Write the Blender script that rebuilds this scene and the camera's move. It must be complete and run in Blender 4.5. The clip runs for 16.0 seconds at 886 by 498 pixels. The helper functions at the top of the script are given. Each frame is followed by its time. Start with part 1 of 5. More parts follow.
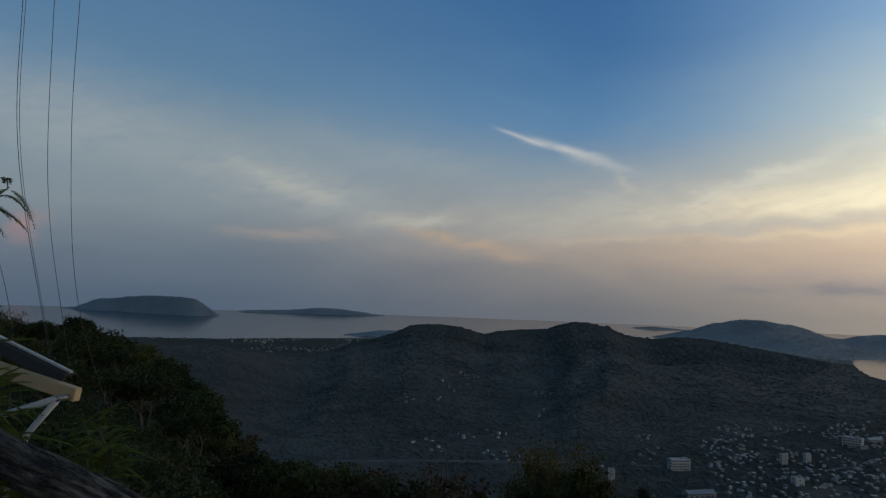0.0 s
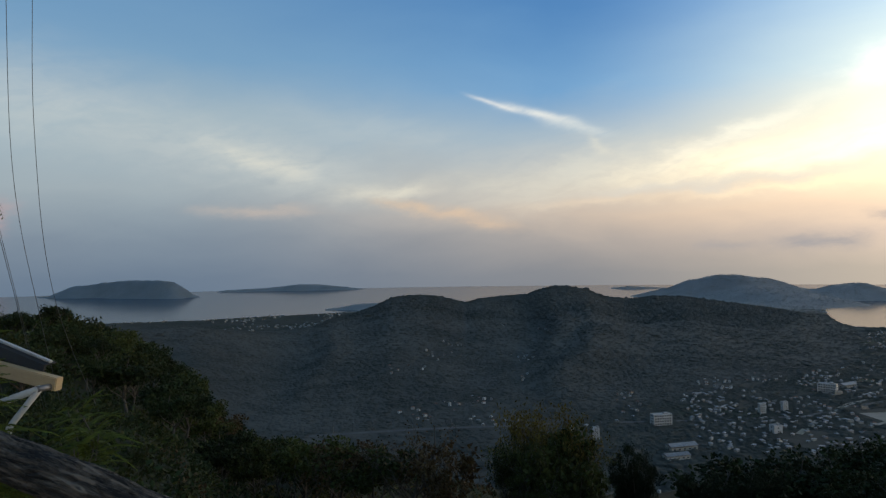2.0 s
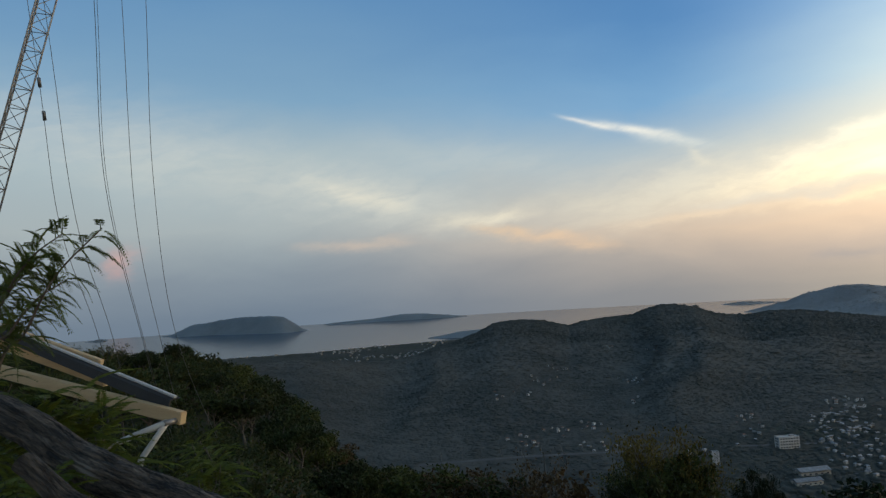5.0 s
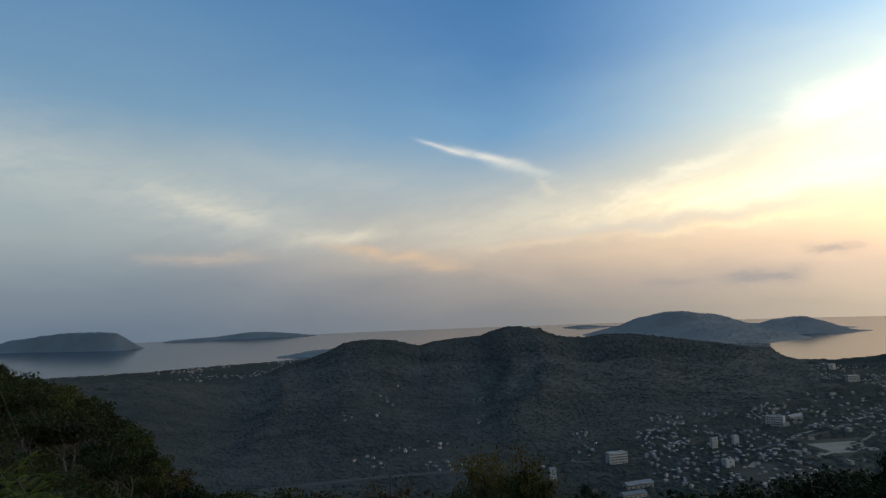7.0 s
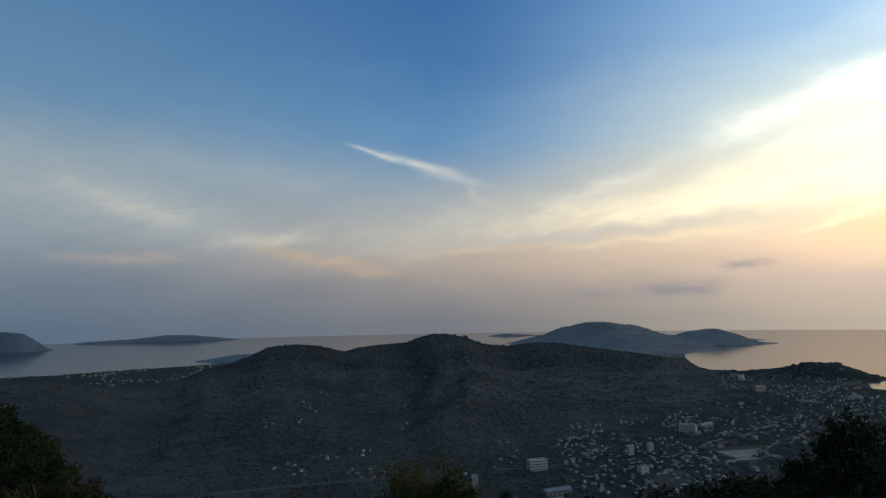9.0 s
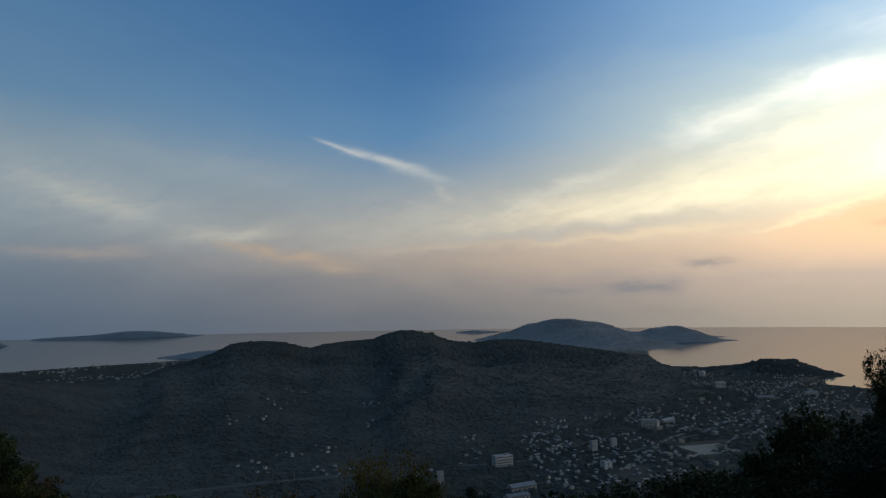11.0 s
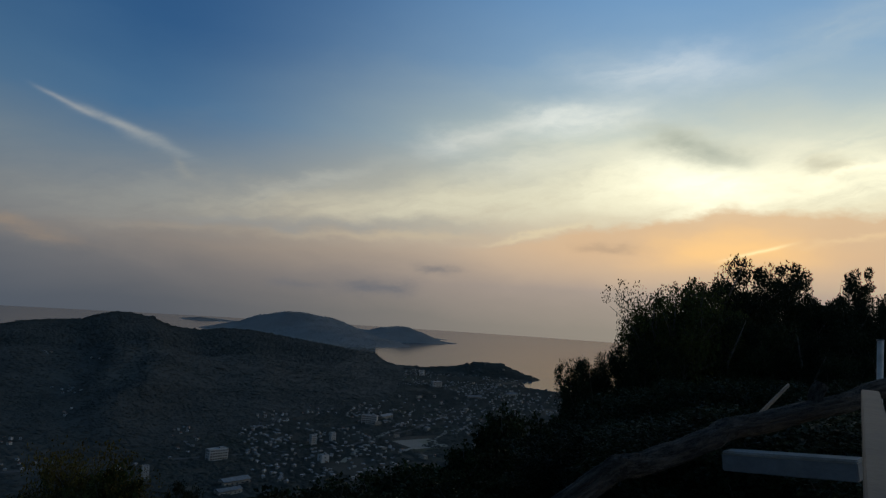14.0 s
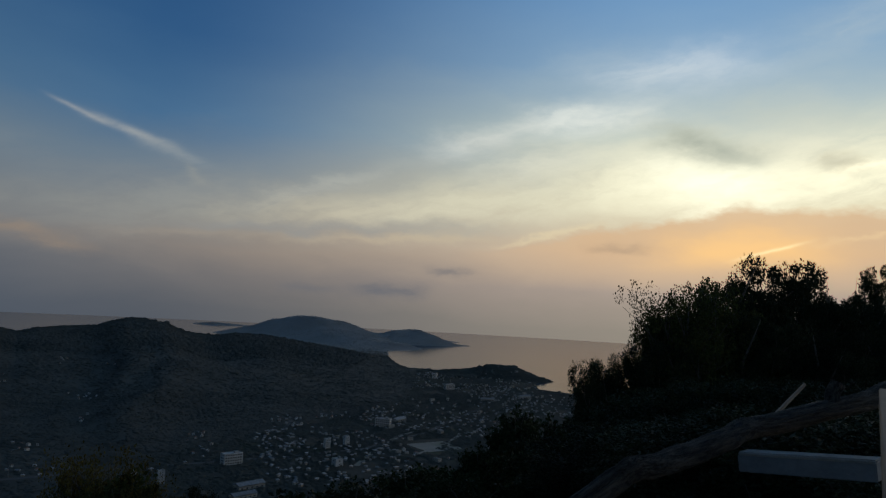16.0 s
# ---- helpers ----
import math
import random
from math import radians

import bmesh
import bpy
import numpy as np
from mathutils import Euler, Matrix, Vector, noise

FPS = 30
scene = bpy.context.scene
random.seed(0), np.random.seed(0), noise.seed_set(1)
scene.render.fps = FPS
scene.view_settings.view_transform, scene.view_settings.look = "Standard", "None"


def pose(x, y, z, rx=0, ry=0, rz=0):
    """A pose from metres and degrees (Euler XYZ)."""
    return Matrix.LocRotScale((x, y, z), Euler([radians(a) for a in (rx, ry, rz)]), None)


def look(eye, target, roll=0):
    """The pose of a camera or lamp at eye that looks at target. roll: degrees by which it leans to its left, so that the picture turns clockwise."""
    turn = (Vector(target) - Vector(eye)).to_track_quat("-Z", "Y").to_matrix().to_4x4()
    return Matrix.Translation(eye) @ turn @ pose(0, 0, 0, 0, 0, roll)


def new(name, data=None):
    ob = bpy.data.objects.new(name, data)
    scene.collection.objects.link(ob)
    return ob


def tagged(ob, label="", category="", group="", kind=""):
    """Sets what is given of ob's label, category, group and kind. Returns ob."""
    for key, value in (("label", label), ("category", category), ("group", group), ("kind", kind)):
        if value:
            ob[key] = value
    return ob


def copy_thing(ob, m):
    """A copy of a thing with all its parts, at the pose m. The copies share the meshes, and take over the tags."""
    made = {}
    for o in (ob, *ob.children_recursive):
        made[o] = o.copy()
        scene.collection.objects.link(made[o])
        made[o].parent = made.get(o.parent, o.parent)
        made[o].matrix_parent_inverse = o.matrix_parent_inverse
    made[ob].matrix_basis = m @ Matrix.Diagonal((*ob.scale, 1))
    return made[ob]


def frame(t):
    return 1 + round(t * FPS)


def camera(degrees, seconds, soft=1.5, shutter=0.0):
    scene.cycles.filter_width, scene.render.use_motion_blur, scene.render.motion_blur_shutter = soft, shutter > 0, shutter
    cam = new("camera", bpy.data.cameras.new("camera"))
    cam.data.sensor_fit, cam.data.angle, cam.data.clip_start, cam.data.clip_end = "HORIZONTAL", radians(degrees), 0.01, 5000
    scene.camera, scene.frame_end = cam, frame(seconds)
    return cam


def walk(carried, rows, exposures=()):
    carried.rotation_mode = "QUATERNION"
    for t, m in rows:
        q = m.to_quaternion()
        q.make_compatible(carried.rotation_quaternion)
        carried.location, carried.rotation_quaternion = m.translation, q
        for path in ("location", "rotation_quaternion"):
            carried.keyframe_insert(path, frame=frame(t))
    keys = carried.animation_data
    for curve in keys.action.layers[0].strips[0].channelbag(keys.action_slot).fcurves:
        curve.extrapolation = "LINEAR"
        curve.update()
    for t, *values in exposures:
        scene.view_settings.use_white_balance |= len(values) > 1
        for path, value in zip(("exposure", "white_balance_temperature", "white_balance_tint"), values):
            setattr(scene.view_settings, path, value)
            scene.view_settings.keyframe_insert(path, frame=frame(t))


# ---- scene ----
# the camera stands on a hilltop terrace, 160 m above the sea, and turns where it stands
EYE = (0.0, 0.0, 160.0)
cam = camera(64.2, 16.0, soft=1.35)


def toward(az, el, r=100.0):
    """A point r metres away (slant) at a bearing (clockwise from +y) and an elevation, in degrees."""
    a, e = radians(az), radians(el)
    return Vector((r * math.sin(a) * math.cos(e), r * math.cos(a) * math.cos(e), EYE[2] + r * math.sin(e)))


TURNS = (
    (0, -13.78, 3.63, 2.05), (0.5, -12.64, 1.87, -5.22), (1, -12.95, 1.71, -6.49), (1.5, -12.73, 1.05, -2.76),
    (2, -11.95, 1.21, -0.82), (2.5, -13.37, 1.53, -1.60), (3, -17.49, 1.48, -2.54), (3.2, -18.90, 1.62, -2.80),
    (4.2, -20.50, 2.80, -3.40), (5.3, -19.10, 3.85, -3.50), (5.5, -18.32, 4.01, -3.46), (6, -15.14, 4.44, -3.47),
    (6.5, -11.16, 4.21, -2.54), (7, -7.97, 4.60, -2.22), (7.5, -3.79, 4.67, -2.80), (8, -2.61, 4.87, -1.80),
    (9.2, -2.20, 4.98, -1.00), (10.5, -1.66, 4.98, -0.31), (11, 0.49, 4.66, -0.85), (11.5, 2.37, 4.66, 0.18),
    (12, 10.53, 4.67, 3.51), (12.5, 18.13, 4.44, 3.38), (13, 21.69, 5.19, 5.38), (13.5, 21.31, 4.81, 5.55),
    (14, 21.32, 4.73, 3.81), (14.5, 21.29, 4.74, 3.43), (15, 21.26, 4.74, 3.24), (15.5, 20.98, 4.70, 3.12),
    (16, 20.38, 4.88, 3.21),
)
# stops, kelvin and tint along the way
EXPOSURE = ((0, -0.68, 6550, 10), (0.5, -0.45, 6700, 10), (1.0, -0.1, 6850, 10), (1.5, 0.0, 6850, 10), (3.0, 0.05, 6900, 10), (5.5, 0.12, 7350, 10), (6.5, 0.05, 7300, 10),
            (7.0, -0.05, 7200, 10), (8.0, -0.25, 6800, 10), (10.5, -0.55, 6500, 10), (11.5, -0.65, 6450, 10), (12.0, -0.74, 6350, 9), (12.5, -0.94, 6300, 9),
            (13.0, -1.12, 6250, 9), (13.6, -1.25, 6150, 9), (16.0, -1.3, 6100, 9))
walk(cam, [(t, look(EYE, toward(az, el), roll)) for t, az, el, roll in TURNS], EXPOSURE)


# ---- world and sun ----
def rgb(r, g, b, gain=1.0):
    """Linear colour from display values 0 to 255."""
    return tuple((c / 12.92 if c <= 0.04045 else ((c + 0.055) / 1.055) ** 2.4) * gain for c in (r / 255, g / 255, b / 255)) + (1.0,)


SUN_AZ, SUN_EL = 48.0, 9.0
world = bpy.data.worlds.new("evening_sky")
scene.world = world
world.use_nodes = True
wt = world.node_tree
wt.nodes.clear()


def wire(tree, a, b):
    if isinstance(a, (int, float)):
        b.default_value = a
    elif isinstance(a, tuple):
        b.default_value = a
    else:
        tree.links.new(a, b)


def calc(tree, op, *args, clamp=False):
    n = tree.nodes.new("ShaderNodeMath")
    n.operation, n.use_clamp = op, clamp
    for i, a in enumerate(args):
        wire(tree, a, n.inputs[i])
    return n.outputs[0]


def blend(tree, f, a, b, mode="MIX"):
    n = tree.nodes.new("ShaderNodeMix")
    n.data_type, n.blend_type = "RGBA", mode
    wire(tree, f, n.inputs[0])
    wire(tree, a, n.inputs[6])
    wire(tree, b, n.inputs[7])
    return n.outputs[2]


def ramp(tree, f, stops):
    n = tree.nodes.new("ShaderNodeValToRGB")
    while len(n.color_ramp.elements) < len(stops):
        n.color_ramp.elements.new(0.5)
    for e, (p, c) in zip(n.color_ramp.elements, stops):
        e.position, e.color = p, c
    wire(tree, f, n.inputs[0])
    return n.outputs[0]


def clouds(tree, vec, scale, detail=5.0, rough=0.55, stretch=(1, 1, 1), distort=0.0):
    m = tree.nodes.new("ShaderNodeMapping")
    m.inputs["Scale"].default_value = stretch
    tree.links.new(vec, m.inputs[0])
    n = tree.nodes.new("ShaderNodeTexNoise")
    n.inputs["Scale"].default_value, n.inputs["Detail"].default_value = scale, detail
    n.inputs["Roughness"].default_value, n.inputs["Distortion"].default_value = rough, distort
    tree.links.new(m.outputs[0], n.inputs["Vector"])
    return n


way = wt.nodes.new("ShaderNodeTexCoord").outputs["Generated"]
sep = wt.nodes.new("ShaderNodeSeparateXYZ")
wt.links.new(way, sep.inputs[0])
DEG = 180 / math.pi
az0 = calc(wt, "MULTIPLY", calc(wt, "ARCTAN2", sep.outputs[0], sep.outputs[1]), DEG)
el0 = calc(wt, "MULTIPLY", calc(wt, "ARCSINE", sep.outputs[2]), DEG)
# wind-blown wander of the cloud edges
wan = clouds(wt, way, 9.0, 6.0, 0.6, (1, 1, 2.2))
wsep = wt.nodes.new("ShaderNodeSeparateColor")
wt.links.new(wan.outputs["Color"], wsep.inputs[0])
az = calc(wt, "MULTIPLY_ADD", calc(wt, "SUBTRACT", wsep.outputs[0], 0.5), 7.0, az0)
el = calc(wt, "MULTIPLY_ADD", calc(wt, "SUBTRACT", wsep.outputs[1], 0.5), 2.6, el0)
fine = clouds(wt, way, 26.0, 7.0, 0.62, (1, 1, 3.0), 0.4).outputs["Fac"]
# long fibres drawn out by the wind
fibre_at = wt.nodes.new("ShaderNodeCombineXYZ")
wt.links.new(calc(wt, "MULTIPLY_ADD", az, 0.066, calc(wt, "MULTIPLY", el, 0.024)), fibre_at.inputs[0])
wt.links.new(calc(wt, "MULTIPLY_ADD", az, -0.13, calc(wt, "MULTIPLY", el, 0.47)), fibre_at.inputs[1])
fibre = clouds(wt, fibre_at.outputs[0], 1.3, 8.0, 0.6, (1, 1, 1), 0.7).outputs["Fac"]
torn = calc(wt, "MULTIPLY_ADD", fibre, 0.65, calc(wt, "MULTIPLY", fine, 0.35))
broad = clouds(wt, way, 5.0, 5.0, 0.55, (1, 1, 3.0), 0.3).outputs["Fac"]

nishita = wt.nodes.new("ShaderNodeTexSky")
nishita.sky_type, nishita.sun_disc = "NISHITA", False
nishita.sun_elevation, nishita.sun_rotation = radians(SUN_EL), radians(SUN_AZ)
nishita.dust_density, nishita.air_density, nishita.ozone_density = 3.0, 1.2, 2.0
high = blend(wt, 1.0, nishita.outputs[0], (0.085, 0.085, 0.085, 1), "MULTIPLY")


def height(e):
    return (e + 6) / 36


def band(stops, gain):
    return ramp(wt, calc(wt, "MULTIPLY_ADD", calc(wt, "ADD", el0, calc(wt, "MULTIPLY_ADD", broad, 3.0, -1.5)), 1 / 36, 6 / 36, clamp=True),
                [(height(e), rgb(*c, gain)) for e, c in stops])


AWAY = band(((-5, (96, 117, 142)), (-1, (106, 125, 147)), (2, (124, 141, 159)), (6, (156, 172, 183)), (11, (154, 178, 194)),
             (16, (118, 160, 196)), (24, (90, 139, 188)), (29, (80, 130, 185))), 1.0)
MID = band(((-5, (110, 116, 125)), (-1, (125, 127, 132)), (2, (154, 148, 145)), (4, (182, 168, 156)), (6.5, (174, 173, 170)), (10, (142, 164, 183)),
            (14, (98, 145, 189)), (20, (67, 117, 171)), (29, (50, 98, 156))), 1.28)
SUNWARD = band(((-5, (140, 130, 116)), (-1, (146, 135, 120)), (2, (170, 152, 136)), (5, (206, 180, 150)), (9, (214, 200, 166)),
                (14, (186, 194, 182)), (20, (136, 164, 186)), (29, (84, 132, 180))), 2.65)


def eased(start, end):
    x = calc(wt, "MULTIPLY_ADD", az0, 1 / (end - start), -start / (end - start), clamp=True)
    return calc(wt, "MULTIPLY", calc(wt, "MULTIPLY", x, x), calc(wt, "MULTIPLY_ADD", x, -2.0, 3.0))


f1, f2 = eased(-36, 8), eased(-4, 41)
sky = blend(wt, f2, blend(wt, f1, AWAY, MID), SUNWARD)


def streak(a, b, width, colour, strength, soft=1.0, grain=0.7):
    """A cloud streak from a to b (bearing, elevation), width degrees across, of a colour and a density, torn by noise."""
    global sky
    ax, ay = (a[0] + b[0]) / 2, (a[1] + b[1]) / 2
    dx, dy = b[0] - a[0], b[1] - a[1]
    half, turn = math.hypot(dx, dy) / 2, math.atan2(dy, dx)
    px = az0 if not soft else az if soft == 1 else calc(wt, "MULTIPLY_ADD", calc(wt, "SUBTRACT", az, az0), soft, az0)
    py = el0 if not soft else el if soft == 1 else calc(wt, "MULTIPLY_ADD", calc(wt, "SUBTRACT", el, el0), soft, el0)
    u, v = calc(wt, "SUBTRACT", px, ax), calc(wt, "SUBTRACT", py, ay)
    s = calc(wt, "MULTIPLY_ADD", u, math.cos(turn) / half, calc(wt, "MULTIPLY", v, math.sin(turn) / half))
    t = calc(wt, "MULTIPLY_ADD", u, -math.sin(turn) / width, calc(wt, "MULTIPLY", v, math.cos(turn) / width))
    d = calc(wt, "ADD", calc(wt, "POWER", calc(wt, "ABSOLUTE", s), 3.0), calc(wt, "MULTIPLY", t, t))
    g = calc(wt, "EXPONENT", calc(wt, "MULTIPLY", d, -1.0))
    n = calc(wt, "MULTIPLY_ADD", calc(wt, "SUBTRACT", torn, 0.5), 3.4 * grain, 1.0 - 0.25 * grain, clamp=True)
    sky = blend(wt, calc(wt, "MULTIPLY", calc(wt, "MULTIPLY", g, n), strength, clamp=True), sky, colour)


WHITE, CREAM = rgb(200, 208, 209), rgb(226, 222, 205, 1.15)
YELLOW = rgb(250, 242, 208, 1.98)
PEACH, GREY = rgb(220, 192, 166), rgb(146, 148, 156, 1.15)
# the pale cirrus sheet over the sea
streak((-54, 14), (-30, 9.5), 3.0, WHITE, 0.5)
streak((-33, 9.8), (-16, 6.2), 2.1, WHITE, 0.6)
streak((-31, 9.4), (-22, 7.0), 0.9, CREAM, 0.4)
streak((-26, 12.2), (-8, 9.0), 1.6, WHITE, 0.28)
streak((-20, 5.5), (-13, 6.1), 0.7, CREAM, 0.55)
streak((-17.5, 4.9), (-13, 4.2), 0.45, rgb(220, 196, 170), 0.6)
streak((-14.5, 4.3), (-5.8, 3.1), 0.45, PEACH, 0.7)
streak((-31, 4.6), (-22.5, 4.5), 0.45, rgb(206, 190, 178), 0.5)
streak((-44.6, 2.3), (-44.2, 4.8), 0.9, rgb(222, 166, 158), 0.5)
# the broad fan that rises towards the sun
streak((-11, 5.6), (10, 8.2), 2.3, CREAM, 0.42)
streak((-6, 7.5), (6, 9), 2.2, WHITE, 0.32)
streak((3, 6.6), (30, 8.6), 1.5, rgb(244, 230, 196, 1.7), 0.6)
streak((14, 7.6), (40, 10.6), 2.0, YELLOW, 0.65)
streak((6, 7.6), (15.5, 11.4), 0.55, rgb(236, 232, 214, 1.5), 0.45)
streak((18.5, 12.5), (28.5, 15.2), 1.1, rgb(240, 238, 224, 2.1), 0.6)
streak((27, 15.0), (37, 16.2), 1.0, rgb(244, 242, 228, 2.5), 0.65)
streak((23, 11.2), (33, 13.4), 1.3, rgb(240, 236, 214, 2.1), 0.5)
streak((31, 19.0), (45, 19.4), 1.5, rgb(226, 230, 228, 2.3), 0.55)
streak((46, 20), (57, 22.5), 1.6, rgb(196, 210, 214, 2.0), 0.5)
streak((30, 11.5), (62, 12.6), 2.9, rgb(246, 238, 204, 2.4), 0.6, 1, 0.6)
streak((32.5, 10.2), (59, 10.8), 2.1, rgb(255, 246, 206, 3.1), 0.8, 1, 0.75)
streak((32, 12.4), (52, 12.2), 3.8, rgb(244, 236, 206, 2.5), 0.4, 1, 0.5)
streak((37, 11.4), (46, 10.0), 2.3, rgb(255, 249, 218, 3.5), 0.5, 1, 0.5)
streak((36.5, 14.6), (45, 12.4), 1.2, rgb(178, 182, 164, 2.2), 0.85, 1, 0.4)
streak((40, 16.2), (50, 15), 1.6, rgb(196, 202, 190, 2.3), 0.55)
streak((48, 11.9), (52.5, 11.5), 0.7, rgb(186, 178, 152, 2.3), 0.7)
streak((48.5, 10.6), (56, 12.4), 0.4, rgb(255, 244, 206, 3.2), 0.7)
streak((24, 17.8), (36, 21.0), 1.2, rgb(176, 196, 206, 1.9), 0.3)
# grey-blue gap under the fan, then thin lit layers
streak((0, 5.2), (24, 6.7), 0.55, rgb(170, 172, 172, 1.55), 0.6)
streak((8, 5.1), (25, 6.0), 0.3, rgb(226, 204, 168, 1.9), 0.5)
streak((-4, 4.6), (9, 5.0), 0.4, rgb(206, 188, 166, 1.4), 0.45)
# the warm haze bank low over the water, with a sharp upper edge
edge = calc(wt, "MINIMUM", calc(wt, "MULTIPLY_ADD", az, 0.185, 1.05), 8.8)
under = calc(wt, "MULTIPLY", calc(wt, "SUBTRACT", edge, el), 1.6, clamp=True)
reach = calc(wt, "MULTIPLY", calc(wt, "MULTIPLY_ADD", az0, 0.09, -1.9, clamp=True), calc(wt, "MULTIPLY_ADD", el0, 0.3, -0.6, clamp=True))
sky = blend(wt, calc(wt, "MULTIPLY", calc(wt, "MULTIPLY", under, reach), 0.8), sky, rgb(226, 186, 142, 2.3))
streak((37.5, 5.4), (49.5, 6.2), 1.5, rgb(255, 200, 122, 2.9), 0.65, 1, 0.2)
streak((43.2, 5.0), (47.6, 6.3), 0.11, rgb(255, 230, 170, 3.2), 0.6, 0.2, 0.5)
streak((47.5, 6.4), (56, 7.6), 0.2, rgb(250, 216, 160, 2.6), 0.3, 1, 0.8)
streak((24.4, 5.5), (33, 7.2), 0.22, rgb(250, 226, 176, 2.3), 0.4, 1, 0.8)
# the small grey clouds under it
streak((13.2, 1.1), (18.6, 1.7), 0.62, GREY, 0.85)
streak((7.4, 0.9), (12.6, 1.1), 0.45, GREY, 0.5)
streak((19.4, 3.0), (22.6, 3.0), 0.35, GREY, 0.55)
streak((32.0, 5.6), (36.2, 5.8), 0.35, rgb(180, 154, 128, 2.2), 0.6)
# the bright feather of cloud above the hills
streak((-9.5, 13.4), (-5.6, 12.0), 0.15, rgb(222, 224, 224, 1.15), 0.7, 0.12, 0.6)
streak((-7.4, 12.65), (-1.6, 11.2), 0.3, rgb(222, 224, 220, 1.2), 0.75, 0.25, 0.8)
streak((-3.6, 11.4), (1.0, 10.1), 0.5, rgb(216, 220, 216, 1.2), 0.45, 0.6, 0.9)
streak((-0.8, 9.9), (1.5, 8.5), 0.35, CREAM, 0.45, 0.6, 0.8)
# above the view the clear evening sky goes on
sky = blend(wt, calc(wt, "MULTIPLY_ADD", el0, 1 / 25, -30 / 25, clamp=True), sky, high)
bg = wt.nodes.new("ShaderNodeBackground")
wt.links.new(sky, bg.inputs[0])
bg.inputs[1].default_value = 1.0
wt.links.new(bg.outputs[0], wt.nodes.new("ShaderNodeOutputWorld").inputs[0])

sun = new("sun", bpy.data.lights.new("sun", "SUN"))
sun.data.energy, sun.data.angle, sun.data.color = 0.5, radians(11), (1.0, 0.82, 0.6)
sun.matrix_world = look(toward(SUN_AZ, SUN_EL, 50), EYE)


# ---- materials ----
def material(name, a, b, rough=0.8, scale=1.0, bump=0.0, metal=0.0, stretch=(1, 1, 1), coords="Object", vary=0.0, dirt=None, spec=0.5, contrast=1.0):
    """Two-scale mottled surface between colours a and b; vary: how much each object or island differs; dirt: a third colour in patches."""
    m = bpy.data.materials.new(name)
    m.use_nodes = True
    t = m.node_tree
    p = t.nodes["Principled BSDF"]
    vec = t.nodes.new("ShaderNodeTexCoord").outputs[coords]
    n1 = clouds(t, vec, scale, 6.0, 0.6, stretch)
    n2 = clouds(t, vec, scale * 7.3, 3.0, 0.6, stretch)
    f = calc(t, "MULTIPLY_ADD", calc(t, "SUBTRACT", n1.outputs["Fac"], 0.5), 1.7, calc(t, "MULTIPLY_ADD", n2.outputs["Fac"], 0.8, 0.1), clamp=True)
    if contrast != 1:
        f = calc(t, "MULTIPLY_ADD", f, contrast, 0.5 - 0.5 * contrast, clamp=True)
    c = blend(t, f, (*a, 1), (*b, 1))
    if dirt:
        n3 = clouds(t, vec, scale * 0.37, 4.0, 0.65, stretch)
        c = blend(t, calc(t, "MULTIPLY_ADD", n3.outputs["Fac"], 4.0, -2.1, clamp=True), c, (*dirt, 1))
    if vary:
        g = t.nodes.new("ShaderNodeNewGeometry").outputs["Random Per Island"]
        o = t.nodes.new("ShaderNodeObjectInfo").outputs["Random"]
        h = t.nodes.new("ShaderNodeHueSaturation")
        h.inputs["Hue"].default_value = 0.5
        wire(t, calc(t, "MULTIPLY_ADD", calc(t, "ADD", g, o), vary, 1 - vary), h.inputs["Value"])
        wire(t, calc(t, "MULTIPLY_ADD", g, 0.05 * vary, 0.5 - 0.025 * vary), h.inputs["Hue"])
        wire(t, c, h.inputs["Color"])
        c = h.outputs[0]
    wire(t, c, p.inputs["Base Color"])
    wire(t, calc(t, "MULTIPLY_ADD", f, 0.15, rough - 0.07, clamp=True), p.inputs["Roughness"])
    p.inputs["Metallic"].default_value, p.inputs["Specular IOR Level"].default_value = metal, spec
    if bump:
        bn = t.nodes.new("ShaderNodeBump")
        bn.inputs["Strength"].default_value, bn.inputs["Distance"].default_value = 0.8, bump
        wire(t, f, bn.inputs["Height"])
        wire(t, bn.outputs[0], p.inputs["Normal"])
    return m


M_SOIL = material("slope_undergrowth", (0.013, 0.017, 0.008), (0.034, 0.034, 0.017), 0.95, 0.05, 0.4, dirt=(0.060, 0.044, 0.028), spec=0.1)
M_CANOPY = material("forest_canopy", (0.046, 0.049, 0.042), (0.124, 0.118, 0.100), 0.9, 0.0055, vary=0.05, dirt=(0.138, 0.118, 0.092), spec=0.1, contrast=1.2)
# town trees: greyed in colour to stand for the valley's haze
M_TOWNTREE = material("haze_greyed_town_trees", (0.055, 0.058, 0.047), (0.115, 0.112, 0.093), 0.9, 0.01, vary=0.12, spec=0.1)
# far hills and islands: distance haze is put into these pale base colours
M_FARWOOD = material("haze_paled_hill_forest", (0.230, 0.220, 0.209), (0.305, 0.292, 0.275), 0.95, 0.01, vary=0.05, spec=0.1)
M_ISLAND = material("haze_paled_island_forest", (0.185, 0.203, 0.205), (0.255, 0.270, 0.268), 0.95, 0.01, vary=0.05, spec=0.1)
M_PLAIN = material("valley_floor", (0.042, 0.044, 0.037), (0.095, 0.09, 0.076), 0.95, 0.02, dirt=(0.06, 0.08, 0.04), spec=0.1)

